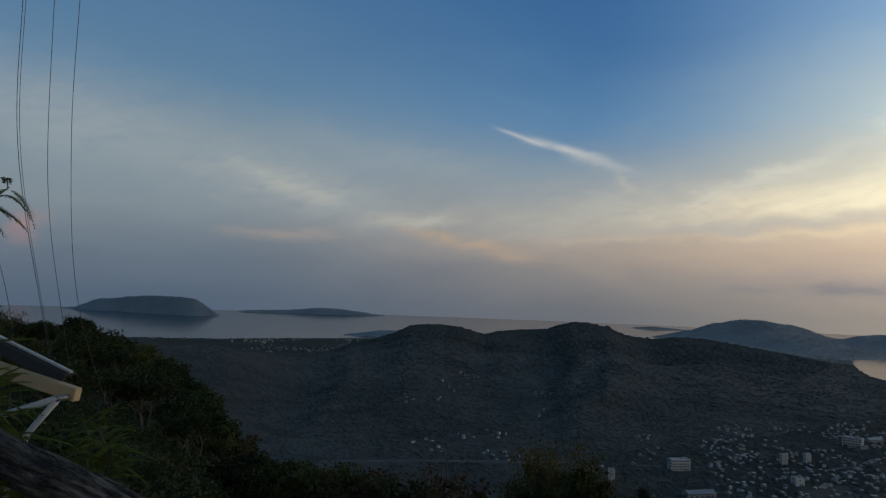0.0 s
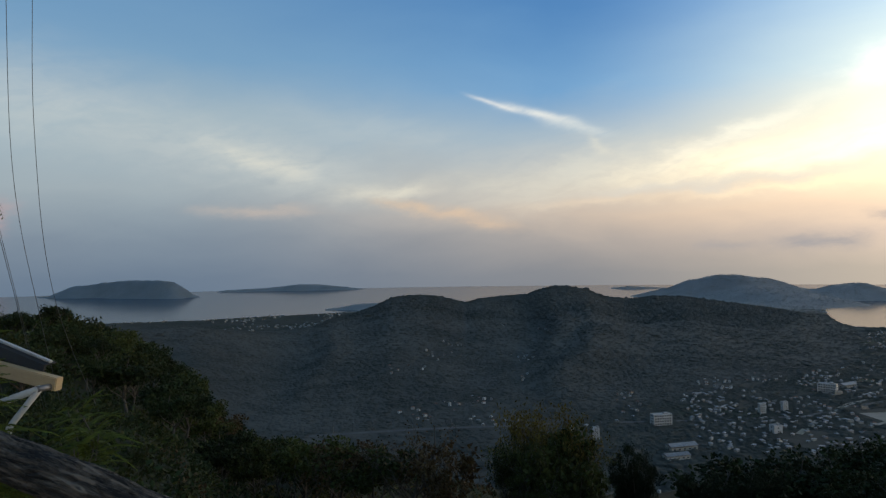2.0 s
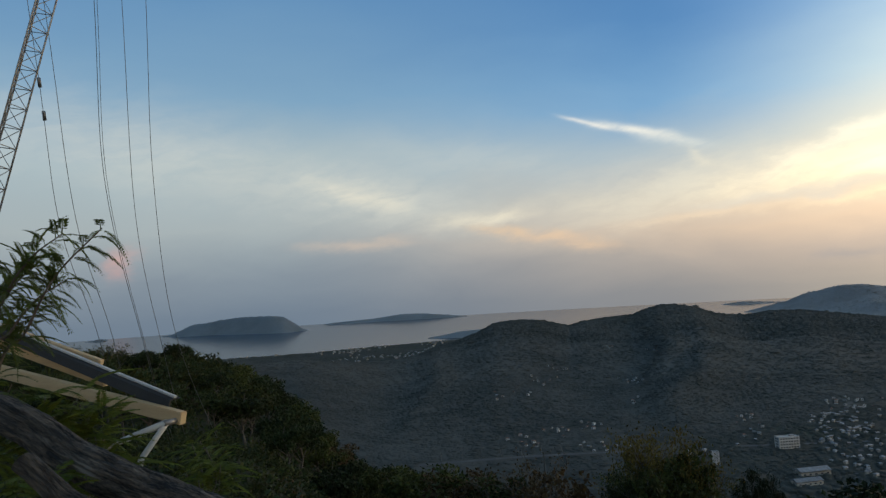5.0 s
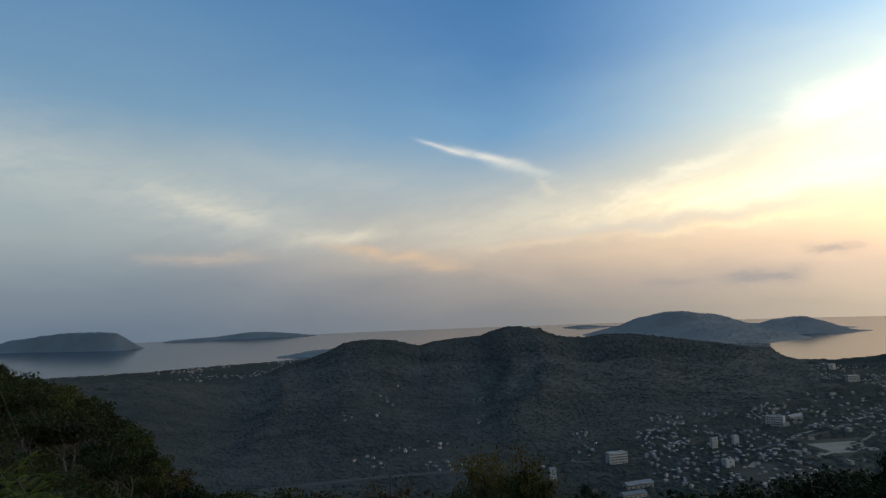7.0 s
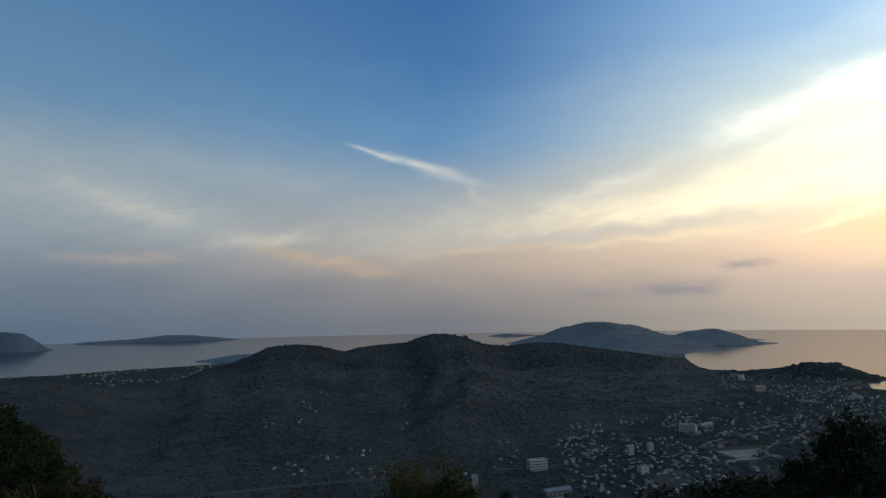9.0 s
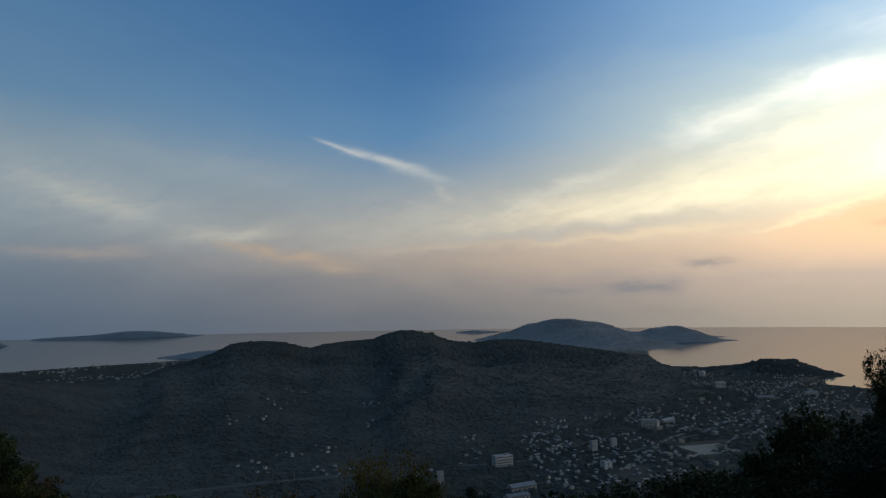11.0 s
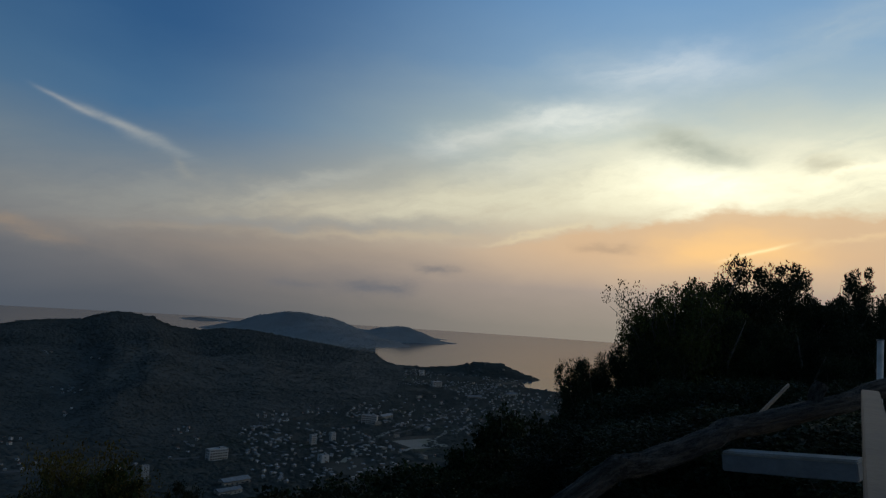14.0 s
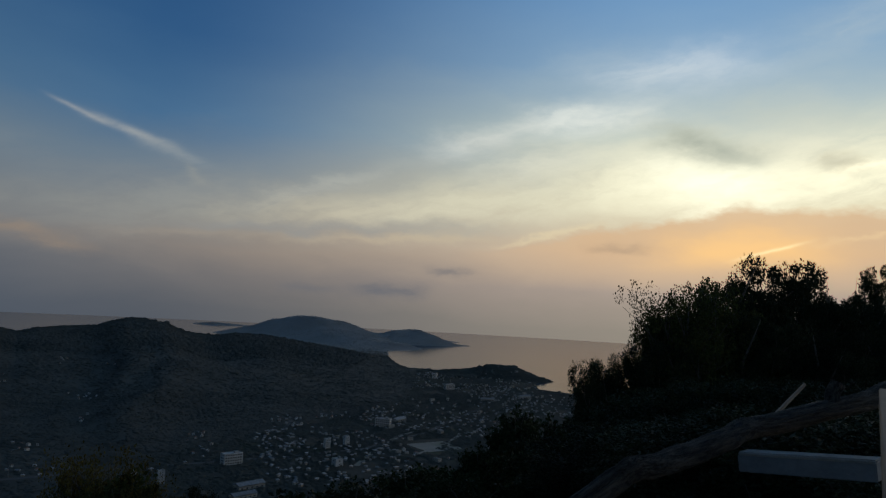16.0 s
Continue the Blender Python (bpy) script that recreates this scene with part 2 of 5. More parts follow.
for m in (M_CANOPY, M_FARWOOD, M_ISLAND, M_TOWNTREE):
    # normals lean 85% to the sky, flattening the crowns' shading as haze would
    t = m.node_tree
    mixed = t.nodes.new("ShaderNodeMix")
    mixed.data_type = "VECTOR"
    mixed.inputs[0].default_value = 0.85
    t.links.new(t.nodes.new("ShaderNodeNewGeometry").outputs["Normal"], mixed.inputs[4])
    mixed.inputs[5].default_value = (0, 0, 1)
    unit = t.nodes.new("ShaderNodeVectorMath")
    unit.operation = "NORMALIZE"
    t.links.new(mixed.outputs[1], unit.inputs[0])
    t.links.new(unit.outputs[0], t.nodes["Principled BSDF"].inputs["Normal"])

M_SEA = bpy.data.materials.new("calm_sea")
M_SEA.use_nodes = True
t = M_SEA.node_tree
p = t.nodes["Principled BSDF"]
p.inputs["Base Color"].default_value = (0.03, 0.045, 0.05, 1)
p.inputs["Roughness"].default_value, p.inputs["IOR"].default_value = 0.16, 1.33
p.inputs["Specular Tint"].default_value = (0.72, 0.82, 0.92, 1)
vec = t.nodes.new("ShaderNodeTexCoord").outputs["Object"]
w1, w2 = clouds(t, vec, 0.03, 6.0, 0.6, (1, 2.5, 1)), clouds(t, vec, 0.004, 4.0, 0.6)
bn = t.nodes.new("ShaderNodeBump")
bn.inputs["Strength"].default_value, bn.inputs["Distance"].default_value = 0.008, 0.5
# a blue-grey diffuse share imitates haze, so the mirror fades towards the horizon's tone
haze_tint, mx = t.nodes.new("ShaderNodeBsdfDiffuse"), t.nodes.new("ShaderNodeMixShader")
haze_tint.inputs[0].default_value, mx.inputs[0].default_value = (0.070, 0.108, 0.150, 1), 0.44
t.links.new(p.outputs[0], mx.inputs[1])
t.links.new(haze_tint.outputs[0], mx.inputs[2])
t.links.new(mx.outputs[0], t.nodes["Material Output"].inputs[0])
wire(t, w1.outputs["Fac"], bn.inputs["Height"])
wire(t, bn.outputs[0], p.inputs["Normal"])
wire(t, calc(t, "MULTIPLY_ADD", w2.outputs["Fac"], 0.06, 0.085), p.inputs["Roughness"])


def mesh_object(name, verts, faces, mats, parent=None, smooth=True, index=None):
    me = bpy.data.meshes.new(name)
    me.from_pydata(verts, [], faces)
    for m in mats if isinstance(mats, (list, tuple)) else [mats]:
        me.materials.append(m)
    if smooth:
        me.polygons.foreach_set("use_smooth", [True] * len(me.polygons))
    if index is not None:
        me.polygons.foreach_set("material_index", index)
    me.update()
    ob = new(name, me)
    ob.parent = parent
    return ob


def part(name, bm, mat, parent=None, label="", smooth=False):
    """Links a bmesh as one mesh object under a thing or a part."""
    me = bpy.data.meshes.new(name)
    for f in bm.faces:
        f.smooth = smooth
    bm.to_mesh(me)
    bm.free()
    me.materials.append(mat)
    ob = new(name, me)
    ob.parent = parent
    return tagged(ob, label)


# ---- the land ----
def ground_xy(az, r):
    return r * math.sin(radians(az)), r * math.cos(radians(az))


# crest of the long wooded hill across the valley, as bearing, distance and elevation angle
CREST = np.array(((-60, 1250, -5.2), (-40, 1250, -4.75), (-36, 1280, -4.62), (-34.5, 1300, -4.75), (-31.6, 1350, -4.66), (-29.5, 1400, -5.0), (-25.2, 1500, -5.5), (-22.5, 1580, -5.05),
                  (-21, 1640, -4.45), (-19.5, 1700, -4.02), (-17.8, 1760, -3.5), (-16.1, 1820, -2.7), (-14.9, 1840, -2.57), (-14, 1850, -2.53), (-12.2, 1870, -2.68),
                  (-10.2, 1900, -3.22), (-9, 1920, -2.9), (-7.5, 1950, -2.7), (-5.2, 1980, -2.57), (-4.2, 2000, -2.18), (-3.2, 2000, -1.93), (-2, 2010, -1.93),
                  (-0.6, 2030, -2.2), (0.8, 2060, -2.76), (2.6, 2090, -3.02), (4.6, 2120, -2.74), (6.8, 2140, -2.8), (9.5, 2150, -3.18), (12.5, 2120, -3.6),
                  (15.5, 2040, -4.15), (17, 1960, -4.72), (18, 1880, -5.2), (19, 1800, -5.9), (24, 1750, -7.5), (60, 1500, -9.0)), float)
# further ridges as (bearing, distance, elevation angle of the crest), with the width of their flanks
RIDGES = (
    (((2.9, 3500, -2.75), (5.5, 3450, -2.12), (7.4, 3420, -1.45), (9.3, 3400, -1.1), (10.5, 3400, -1.1), (12, 3400, -1.32), (14.2, 3320, -2.05), (15.5, 3300, -2.34), (17, 3310, -1.92), (18.7, 3340, -1.74), (19.8, 3370, -2.1), (20.7, 3390, -2.8)), 400),
    (((11, 3300, -1.9), (13.5, 2950, -2.3), (15.2, 2780, -2.85), (16.2, 2680, -3.35)), 360),
    (((0.6, 4300, -2.2), (2.9, 4300, -1.98), (5, 4300, -2.1)), 300),
    (((20.0, 1830, -4.95), (22.6, 1800, -4.72), (25.0, 1780, -4.2), (26.4, 1770, -4.35), (28.0, 1750, -4.95)), 140),
    (((-20.6, 2600, -3.4), (-18.8, 2600, -3.12), (-15, 2600, -3.0)), 130),
    (((-41.0, 4650, -1.9), (-39.4, 4550, -1.25), (-36.5, 4350, -0.92), (-34.2, 4150, -0.9), (-33.2, 4060, -1.05), (-32.5, 4010, -1.5), (-32.0, 3980, -2.35)), 170),
    (((-29.0, 4750, -1.8), (-26, 4750, -1.7), (-23.4, 4750, -1.45), (-21.8, 4750, -1.5), (-18.5, 4750, -1.9)), 150),
    (((-46.6, 4700, -1.9), (-46, 4700, -1.8)), 110),
)
COAST = np.array(((-180, 1500), (-60, 2100), (-40, 2290), (-31, 2230), (-22, 2400), (-18, 2480), (-15.5, 2900), (-8, 2500), (1, 2600), (4, 3300), (13, 3250), (15, 2950), (16.2, 2680), (16.7, 2150), (17.4, 1980),
                  (18.2, 1900), (24, 1830), (28.0, 1740), (28.6, 1560), (33, 1500), (60, 1500), (180, 1500)), float)
# elevation angle of the near treetops by bearing: the terrace's own slopes lie a tree's height under it
NEAR = np.array(((-180, -2), (-62, -1.5), (-50, -2.0), (-43.7, -2.9), (-40.6, -2.9), (-38.1, -3.8), (-34.6, -5.6), (-31.8, -8.0), (-29.3, -11.2),
                 (-26.8, -12.9), (-21, -13.9), (-14.4, -15.2), (-8, -16.5), (4, -16.5), (14, -14.3), (19, -12.9), (24, -10.8), (30, -9.0),
                 (36, -8.0), (45, -6.0), (55, -4.5), (65, -3.0), (180, -2)), float)
TERRACE = 158.35


def smooth_noise(x, y, scale, seed):
    """Value noise on a lattice, as an array."""
    x, y = x / scale + 1000.5 + seed * 17.3, y / scale + 1000.5 + seed * 9.1
    i, j = np.floor(x), np.floor(y)
    u, v = x - i, y - j
    u, v = u * u * (3 - 2 * u), v * v * (3 - 2 * v)

    def h(a, b):
        s = np.sin(a * 127.1 + b * 311.7 + seed * 74.7) * 43758.5453
        return s - np.floor(s)

    return (h(i, j) * (1 - u) + h(i + 1, j) * u) * (1 - v) + (h(i, j + 1) * (1 - u) + h(i + 1, j + 1) * u) * v - 0.5


def long_hill(x, y, r, az):
    """The wooded hill across the valley: a crest that rises and dips, with spurs and gullies running down to the valley floor."""
    far = np.interp(az, CREST[:, 0], CREST[:, 1])
    top = EYE[2] + far * np.tan(np.radians(np.interp(az, CREST[:, 0], CREST[:, 2])))
    foot = np.interp(az, FOOT[:, 0], FOOT[:, 1])
    u = np.clip((r - foot) / (far - foot), 0, 1)
    swing = az + 5 * smooth_noise(x, y, 420, 23) + 3 * (1 - u) * smooth_noise(x, y, 180, 24)
    spur = smooth_noise(swing * 100, swing * 0, 520, 25) + 0.5 * smooth_noise(swing * 100, swing * 0, 210, 26)
    mid = 4 * u * (1 - u)
    rise = np.clip(u ** 1.15 + mid * (0.42 * spur + 0.20 * smooth_noise(x, y, 260, 21) + 0.05 * smooth_noise(x, y, 90, 22)), 0, 1)
    back = np.clip((r - far) / 520, 0, 1)
    return np.where(r < far, 2 + (top - 2) * rise, top - (top + 12) * (back * back * (3 - 2 * back)))


def land(x, y):
    """Height of the ground, as an array."""
    x, y = np.asarray(x, float), np.asarray(y, float)
    r, az = np.hypot(x, y), np.degrees(np.arctan2(x, y))
    coast = np.interp(az, COAST[:, 0], COAST[:, 1]) + 40 * smooth_noise(x, y, 160, 1)
    z = np.clip((coast - r) * 0.06, -8, 5) + 3 * smooth_noise(x, y, 140, 2) * (r < coast - 60)
    z = np.maximum(z, long_hill(x, y, r, az))
    for crest, wide in RIDGES:
        pts = [(*ground_xy(a, d), EYE[2] + d * math.tan(radians(e))) for a, d, e in crest]
        dist, tops = [], []
        for (ax, ay, ah), (bx, by, bh) in zip(pts, pts[1:]):
            ll = (bx - ax) ** 2 + (by - ay) ** 2
            k = np.clip(((x - ax) * (bx - ax) + (y - ay) * (by - ay)) / ll, 0, 1)
            dist.append(np.hypot(x - ax - k * (bx - ax), y - ay - k * (by - ay)))
            tops.append(ah + k * (bh - ah))
        best = np.min(dist, axis=0)
        share = np.exp((best - np.array(dist)) / (10 + 0.12 * best))
        top = (np.array(tops) * share).sum(axis=0) / share.sum(axis=0)
        w = wide * (1 + 0.5 * smooth_noise(x, y, wide * 0.9, 3))
        q = best / w
        up = (top + 10) * (0.5 + 0.5 * np.cos(np.pi * np.clip(q, 0, 1))) * (1 + 0.4 * smooth_noise(x, y, min(wide, 420) * 0.5, 4) * np.minimum(q * 3, 1)) - 10
        z = np.maximum(z, up)
    line = np.tan(np.radians(np.interp(az, NEAR[:, 0], NEAR[:, 1])))
    edge = np.interp(np.abs(az + 2), (0, 25, 45, 80), (300, 220, 190, 220))
    slope = EYE[2] - 5.5 + r * line - 0.45 * np.maximum(r - edge, 0) + np.minimum(r / 60, 1) * (2.4 * smooth_noise(x, y, 45, 5) + 1.2 * smooth_noise(x, y, 17, 6))
    step = np.clip((r - 4.2) / 9.0, 0, 1)
    hill = TERRACE + (slope - TERRACE) * step * step * (3 - 2 * step)
    return np.maximum(z, hill)


FOOT = np.array(((-60, 480), (-34, 480), (-16, 700), (0, 740), (4.5, 810), (10, 930), (15, 1060), (18.2, 1230), (19.2, 1900), (33, 1900)), float)


# the valley road as (bearing, distance)
ROAD = np.array(((-23, 655), (-14, 668), (-6, 675), (2, 700), (9, 730), (15, 780), (20, 900), (24, 1150), (26, 1450)), float)


def town(x, y):
    """Where the valley is built up: on the flat, this side of the wooded hill's foot."""
    r, az = np.hypot(x, y), np.degrees(np.arctan2(x, y))
    valley = (az > -3) & (r > 430) & (r < np.interp(az, FOOT[:, 0], FOOT[:, 1]))
    shore = (az < -18.5) & (az > -41) & (r > 1720) & (r < 2330)
    return valley | shore


def build_ground():
    azs = np.concatenate((np.arange(-180, -62, 4.0), np.arange(-62, 64, 0.3), np.arange(64, 180, 4.0)))
    rs = np.concatenate(((0.05, 1.2, 2.2), 3.0 * 1.0125 ** np.arange(0, 597)))
    A, R = np.meshgrid(np.radians(azs), rs)
    X, Y = R * np.sin(A), R * np.cos(A)
    Z = land(X, Y)
    n = len(azs)
    verts = np.concatenate((np.stack((X, Y, Z), -1).reshape(-1, 3), ((0, 0, TERRACE),)))
    i = np.arange(len(rs) - 1)[:, None] * n + np.arange(n)[None]
    j = np.arange(len(rs) - 1)[:, None] * n + (np.arange(n)[None] + 1) % n
    faces = np.stack((i, i + n, j + n, j), -1).reshape(-1, 4)
    fan = [(len(verts) - 1, k, (k + 1) % n) for k in range(n)]
    cz, cr = Z[:-1].ravel(), R[:-1].ravel()
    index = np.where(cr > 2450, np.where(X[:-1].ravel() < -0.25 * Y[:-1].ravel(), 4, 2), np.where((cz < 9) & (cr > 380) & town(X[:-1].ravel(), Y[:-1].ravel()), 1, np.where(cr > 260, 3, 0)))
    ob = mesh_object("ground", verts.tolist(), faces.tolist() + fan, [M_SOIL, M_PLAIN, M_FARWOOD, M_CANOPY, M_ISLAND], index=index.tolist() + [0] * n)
    return tagged(ob, "wooded hills falling to a valley floor and coast", "ground", kind="structure")


build_ground()
ring = [(4950 * math.sin(k * math.pi / 180), 4950 * math.cos(k * math.pi / 180), 0.0) for k in range(360)]
tagged(mesh_object("water", ring, [tuple(range(359, -1, -1))], M_SEA), "calm grey sea under evening haze", "sea", kind="structure")



# ---- the woods on the far slopes ----
def crowns(name, label, x, y, z, size, mat, g, flat=1.0):
    """Many small tree crowns, each an uneven dome of its own, joined."""
    n = len(x)
    base = [(w * math.cos(2 * math.pi * (k + 0.5 * q) / 5), w * math.sin(2 * math.pi * (k + 0.5 * q) / 5), h)
            for q, (w, h) in enumerate(((1.0, -0.3), (0.8, 0.62))) for k in range(5)] + [(0, 0, 1.0)]
    base = np.array(base)
    f = []
    for k in range(5):
        f += [(k, (k + 1) % 5, 5 + k), ((k + 1) % 5, 5 + (k + 1) % 5, 5 + k), (5 + k, 5 + (k + 1) % 5, 10)]
    f = np.array(f)
    s = size * g.lognormal(0, 0.32, n)
    v = base[None] * g.uniform(0.65, 1.35, (n, len(base), 1))
    turn = g.uniform(0, 6.3, n)
    c, k = np.cos(turn)[:, None], np.sin(turn)[:, None]
    v = np.stack((v[..., 0] * c - v[..., 1] * k, v[..., 0] * k + v[..., 1] * c, v[..., 2]), -1)
    v = v * np.stack((s, s, s * flat * g.uniform(0.32, 0.75, n)), -1)[:, None] + np.stack((x, y, z), -1)[:, None]
    faces = (f[None] + (np.arange(n) * len(base))[:, None, None]).reshape(-1, 3)
    me = bpy.data.meshes.new(name)
    me.vertices.add(n * len(base))
    me.vertices.foreach_set("co", v.reshape(-1))
    me.loops.add(faces.size)
    me.loops.foreach_set("vertex_index", faces.reshape(-1).astype(np.int32))
    me.polygons.add(len(faces))
    me.polygons.foreach_set("loop_start", np.arange(0, faces.size, 3, dtype=np.int32))
    me.update(calc_edges=True)
    me.polygons.foreach_set("use_smooth", [True] * len(faces))
    me.materials.append(mat)
    return tagged(new(name, me), label, "forest", kind="stuff")


def canopy(name, label, count, rmin, rmax, azmin, azmax, size, mat, seed, zmin=1.0, sparse=0.0, inside=False, flat=1.0):
    g = np.random.default_rng(seed)
    r = g.uniform(rmin ** 1.3, rmax ** 1.3, count) ** (1 / 1.3)
    a = g.uniform(azmin, azmax, count)
    x, y = r * np.sin(np.radians(a)), r * np.cos(np.radians(a))
    z = land(x, y)
    keep = (z > zmin) & (smooth_noise(x, y, 45, 8) + 0.5 * smooth_noise(x, y, 14, 9) > -0.75 + sparse)
    keep &= town(x, y) == inside
    keep &= (np.abs(r - np.interp(a, ROAD[:, 0], ROAD[:, 1])) > 8) | (a > -6) | (a < -23)
    return crowns(name, label, x[keep], y[keep], z[keep], size, mat, g, flat)


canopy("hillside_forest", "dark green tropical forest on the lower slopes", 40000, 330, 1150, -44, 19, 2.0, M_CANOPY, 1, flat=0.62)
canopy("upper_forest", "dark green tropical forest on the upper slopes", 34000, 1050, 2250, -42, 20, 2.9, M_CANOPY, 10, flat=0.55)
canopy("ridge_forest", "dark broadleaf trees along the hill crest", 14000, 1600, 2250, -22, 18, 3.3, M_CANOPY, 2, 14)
canopy("headland_forest", "dark trees on the low headland by the bay", 2600, 1650, 1900, 18, 29, 4.2, M_TOWNTREE, 3, 5, 0, True)
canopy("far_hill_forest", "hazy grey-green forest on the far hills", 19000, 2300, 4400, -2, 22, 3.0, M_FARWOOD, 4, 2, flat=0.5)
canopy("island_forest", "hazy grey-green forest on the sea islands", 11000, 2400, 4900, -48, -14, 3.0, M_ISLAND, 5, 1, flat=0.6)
canopy("valley_trees", "dark green trees scattered through the valley town", 46000, 430, 1900, -3, 33, 1.9, M_TOWNTREE, 6, 1.0, 0.42, True)
canopy("shore_trees", "dark green trees between the houses along the shore", 8000, 1720, 2300, -41, -18.5, 2.0, M_TOWNTREE, 7, 1.0, 0.55, True)


# ---- the town ----
M_WHITE = material("white_render", (0.22, 0.216, 0.21), (0.44, 0.43, 0.41), 0.8, 0.6, vary=0.4, dirt=(0.22, 0.20, 0.18))
M_BUFF = material("buff_render", (0.17, 0.155, 0.135), (0.32, 0.29, 0.25), 0.85, 0.6, vary=0.4, dirt=(0.20, 0.18, 0.15))
M_TILE = material("brown_roof_tile", (0.15, 0.085, 0.06), (0.26, 0.15, 0.11), 0.8, 1.2, vary=0.4, dirt=(0.11, 0.09, 0.08))
M_TIN = material("pale_sheet_roof", (0.10, 0.10, 0.105), (0.30, 0.30, 0.295), 0.55, 0.5, vary=0.45, dirt=(0.30, 0.25, 0.21))
M_GLASS = material("dark_window_glass", (0.03, 0.035, 0.04), (0.06, 0.065, 0.07), 0.15, 0.4)
M_ASPHALT = material("grey_asphalt", (0.05, 0.05, 0.05), (0.095, 0.092, 0.088), 0.9, 0.2, dirt=(0.15, 0.14, 0.125))
M_COURT = material("pale_earth", (0.20, 0.18, 0.15), (0.32, 0.29, 0.245), 0.95, 0.05, dirt=(0.16, 0.17, 0.10))
M_STEEL = material("dull_steel", (0.16, 0.165, 0.17), (0.30, 0.30, 0.30), 0.5, 4.0, metal=0.6, dirt=(0.16, 0.10, 0.07))


def box(bm, x0, x1, y0, y1, z0, z1):
    vs = [bm.verts.new((x, y, z)) for x in (x0, x1) for y in (y0, y1) for z in (z0, z1)]
    for q in ((0, 1, 3, 2), (4, 6, 7, 5), (0, 4, 5, 1), (2, 3, 7, 6), (0, 2, 6, 4), (1, 5, 7, 3)):
        bm.faces.new([vs[k] for k in q])


def solid(bm, pts, faces):
    vs = [bm.verts.new(p) for p in pts]
    for f in faces:
        bm.faces.new([vs[k] for k in f])


def window_mesh(w, h):
    bm = bmesh.new()
    box(bm, -w / 2, w / 2, -0.04, 0.06, 0, h)
    me = bpy.data.meshes.new("window")
    bm.to_mesh(me)
    bm.free()
    me.materials.append(M_GLASS)
    return me


WINDOW, WIDE_WINDOW = window_mesh(0.9, 1.1), window_mesh(1.9, 1.2)


def openings(house, w, d, storeys, step, mesh, sides=4):
    """Windows storey by storey on the walls."""
    for turn, (length, out) in enumerate(((w, d / 2), (d, w / 2), (w, d / 2), (d, w / 2))[:sides]):
        n = max(1, int((length - 0.8) / step))
        for s in range(storeys):
            for k in range(n):
                ob = new("window", mesh)
                ob.parent = house
                ob.matrix_local = pose(0, 0, 0, 0, 0, 90 * turn) @ pose((k - (n - 1) / 2) * step, -out - 0.02, s * 2.9 + 1.0)


def gable(w, d, h, rise, over=0.5):
    bm = bmesh.new()
    a, b, t = w / 2 + over, d / 2 + over, 0.18
    solid(bm, [(-a, -b, h - 0.15), (a, -b, h - 0.15), (a, b, h - 0.15), (-a, b, h - 0.15), (-a, 0, h + rise), (a, 0, h + rise)],
          [(0, 1, 5, 4), (2, 3, 4, 5), (0, 4, 3), (1, 2, 5), (3, 2, 1, 0)])
    return bm


def hip(w, d, h, rise, over=0.6):
    bm = bmesh.new()
    a, b, c = w / 2 + over, d / 2 + over, max(w - d, 0.6) / 2
    solid(bm, [(-a, -b, h - 0.1), (a, -b, h - 0.1), (a, b, h - 0.1), (-a, b, h - 0.1), (-c, 0, h + rise), (c, 0, h + rise)],
          [(0, 1, 5, 4), (2, 3, 4, 5), (3, 0, 4), (1, 2, 5), (3, 2, 1, 0)])
    return bm


def flat_roof(w, d, h):
    bm = bmesh.new()
    for x0, x1, y0, y1 in ((-w / 2, w / 2, -d / 2, -d / 2 + 0.2), (-w / 2, w / 2, d / 2 - 0.2, d / 2), (-w / 2, -w / 2 + 0.2, -d / 2 + 0.2, d / 2 - 0.2),
                           (w / 2 - 0.2, w / 2, -d / 2 + 0.2, d / 2 - 0.2)):
        box(bm, x0, x1, y0, y1, h, h + 0.7)
    box(bm, -w / 2 + 0.2, w / 2 - 0.2, -d / 2 + 0.2, d / 2 - 0.2, h, h + 0.15)
    box(bm, w * 0.12, w * 0.34, -d * 0.2, d * 0.2, h + 0.15, h + 1.9)
    return bm


def building(name, label, category, w, d, storeys, wall_mat, roof, roof_mat, step=4.2, balconies=False, group="town houses", mesh=None):
    house = new(name)
    house.empty_display_size = 1
    h = storeys * 2.9
    bm = bmesh.new()
    box(bm, -w / 2, w / 2, -d / 2, d / 2, -3, h)
    part("wall", bm, wall_mat, house)
    part("roof", roof(w, d, h), roof_mat, house)
    openings(house, w, d, storeys, step, mesh or WINDOW)
    if balconies:
        for s in range(1, storeys):
            bm = bmesh.new()
            box(bm, -w / 2 + 0.3, w / 2 - 0.3, -d / 2 - 1.1, -d / 2, s * 2.9 - 0.18, s * 2.9)
            slab = part("balcony", bm, wall_mat, house)
            bm = bmesh.new()
            box(bm, -w / 2 + 0.3, w / 2 - 0.3, -d / 2 - 1.1, -d / 2 - 0.98, s * 2.9, s * 2.9 + 0.85)
            part("railing", bm, wall_mat, slab)
    return tagged(house, label, category, group)


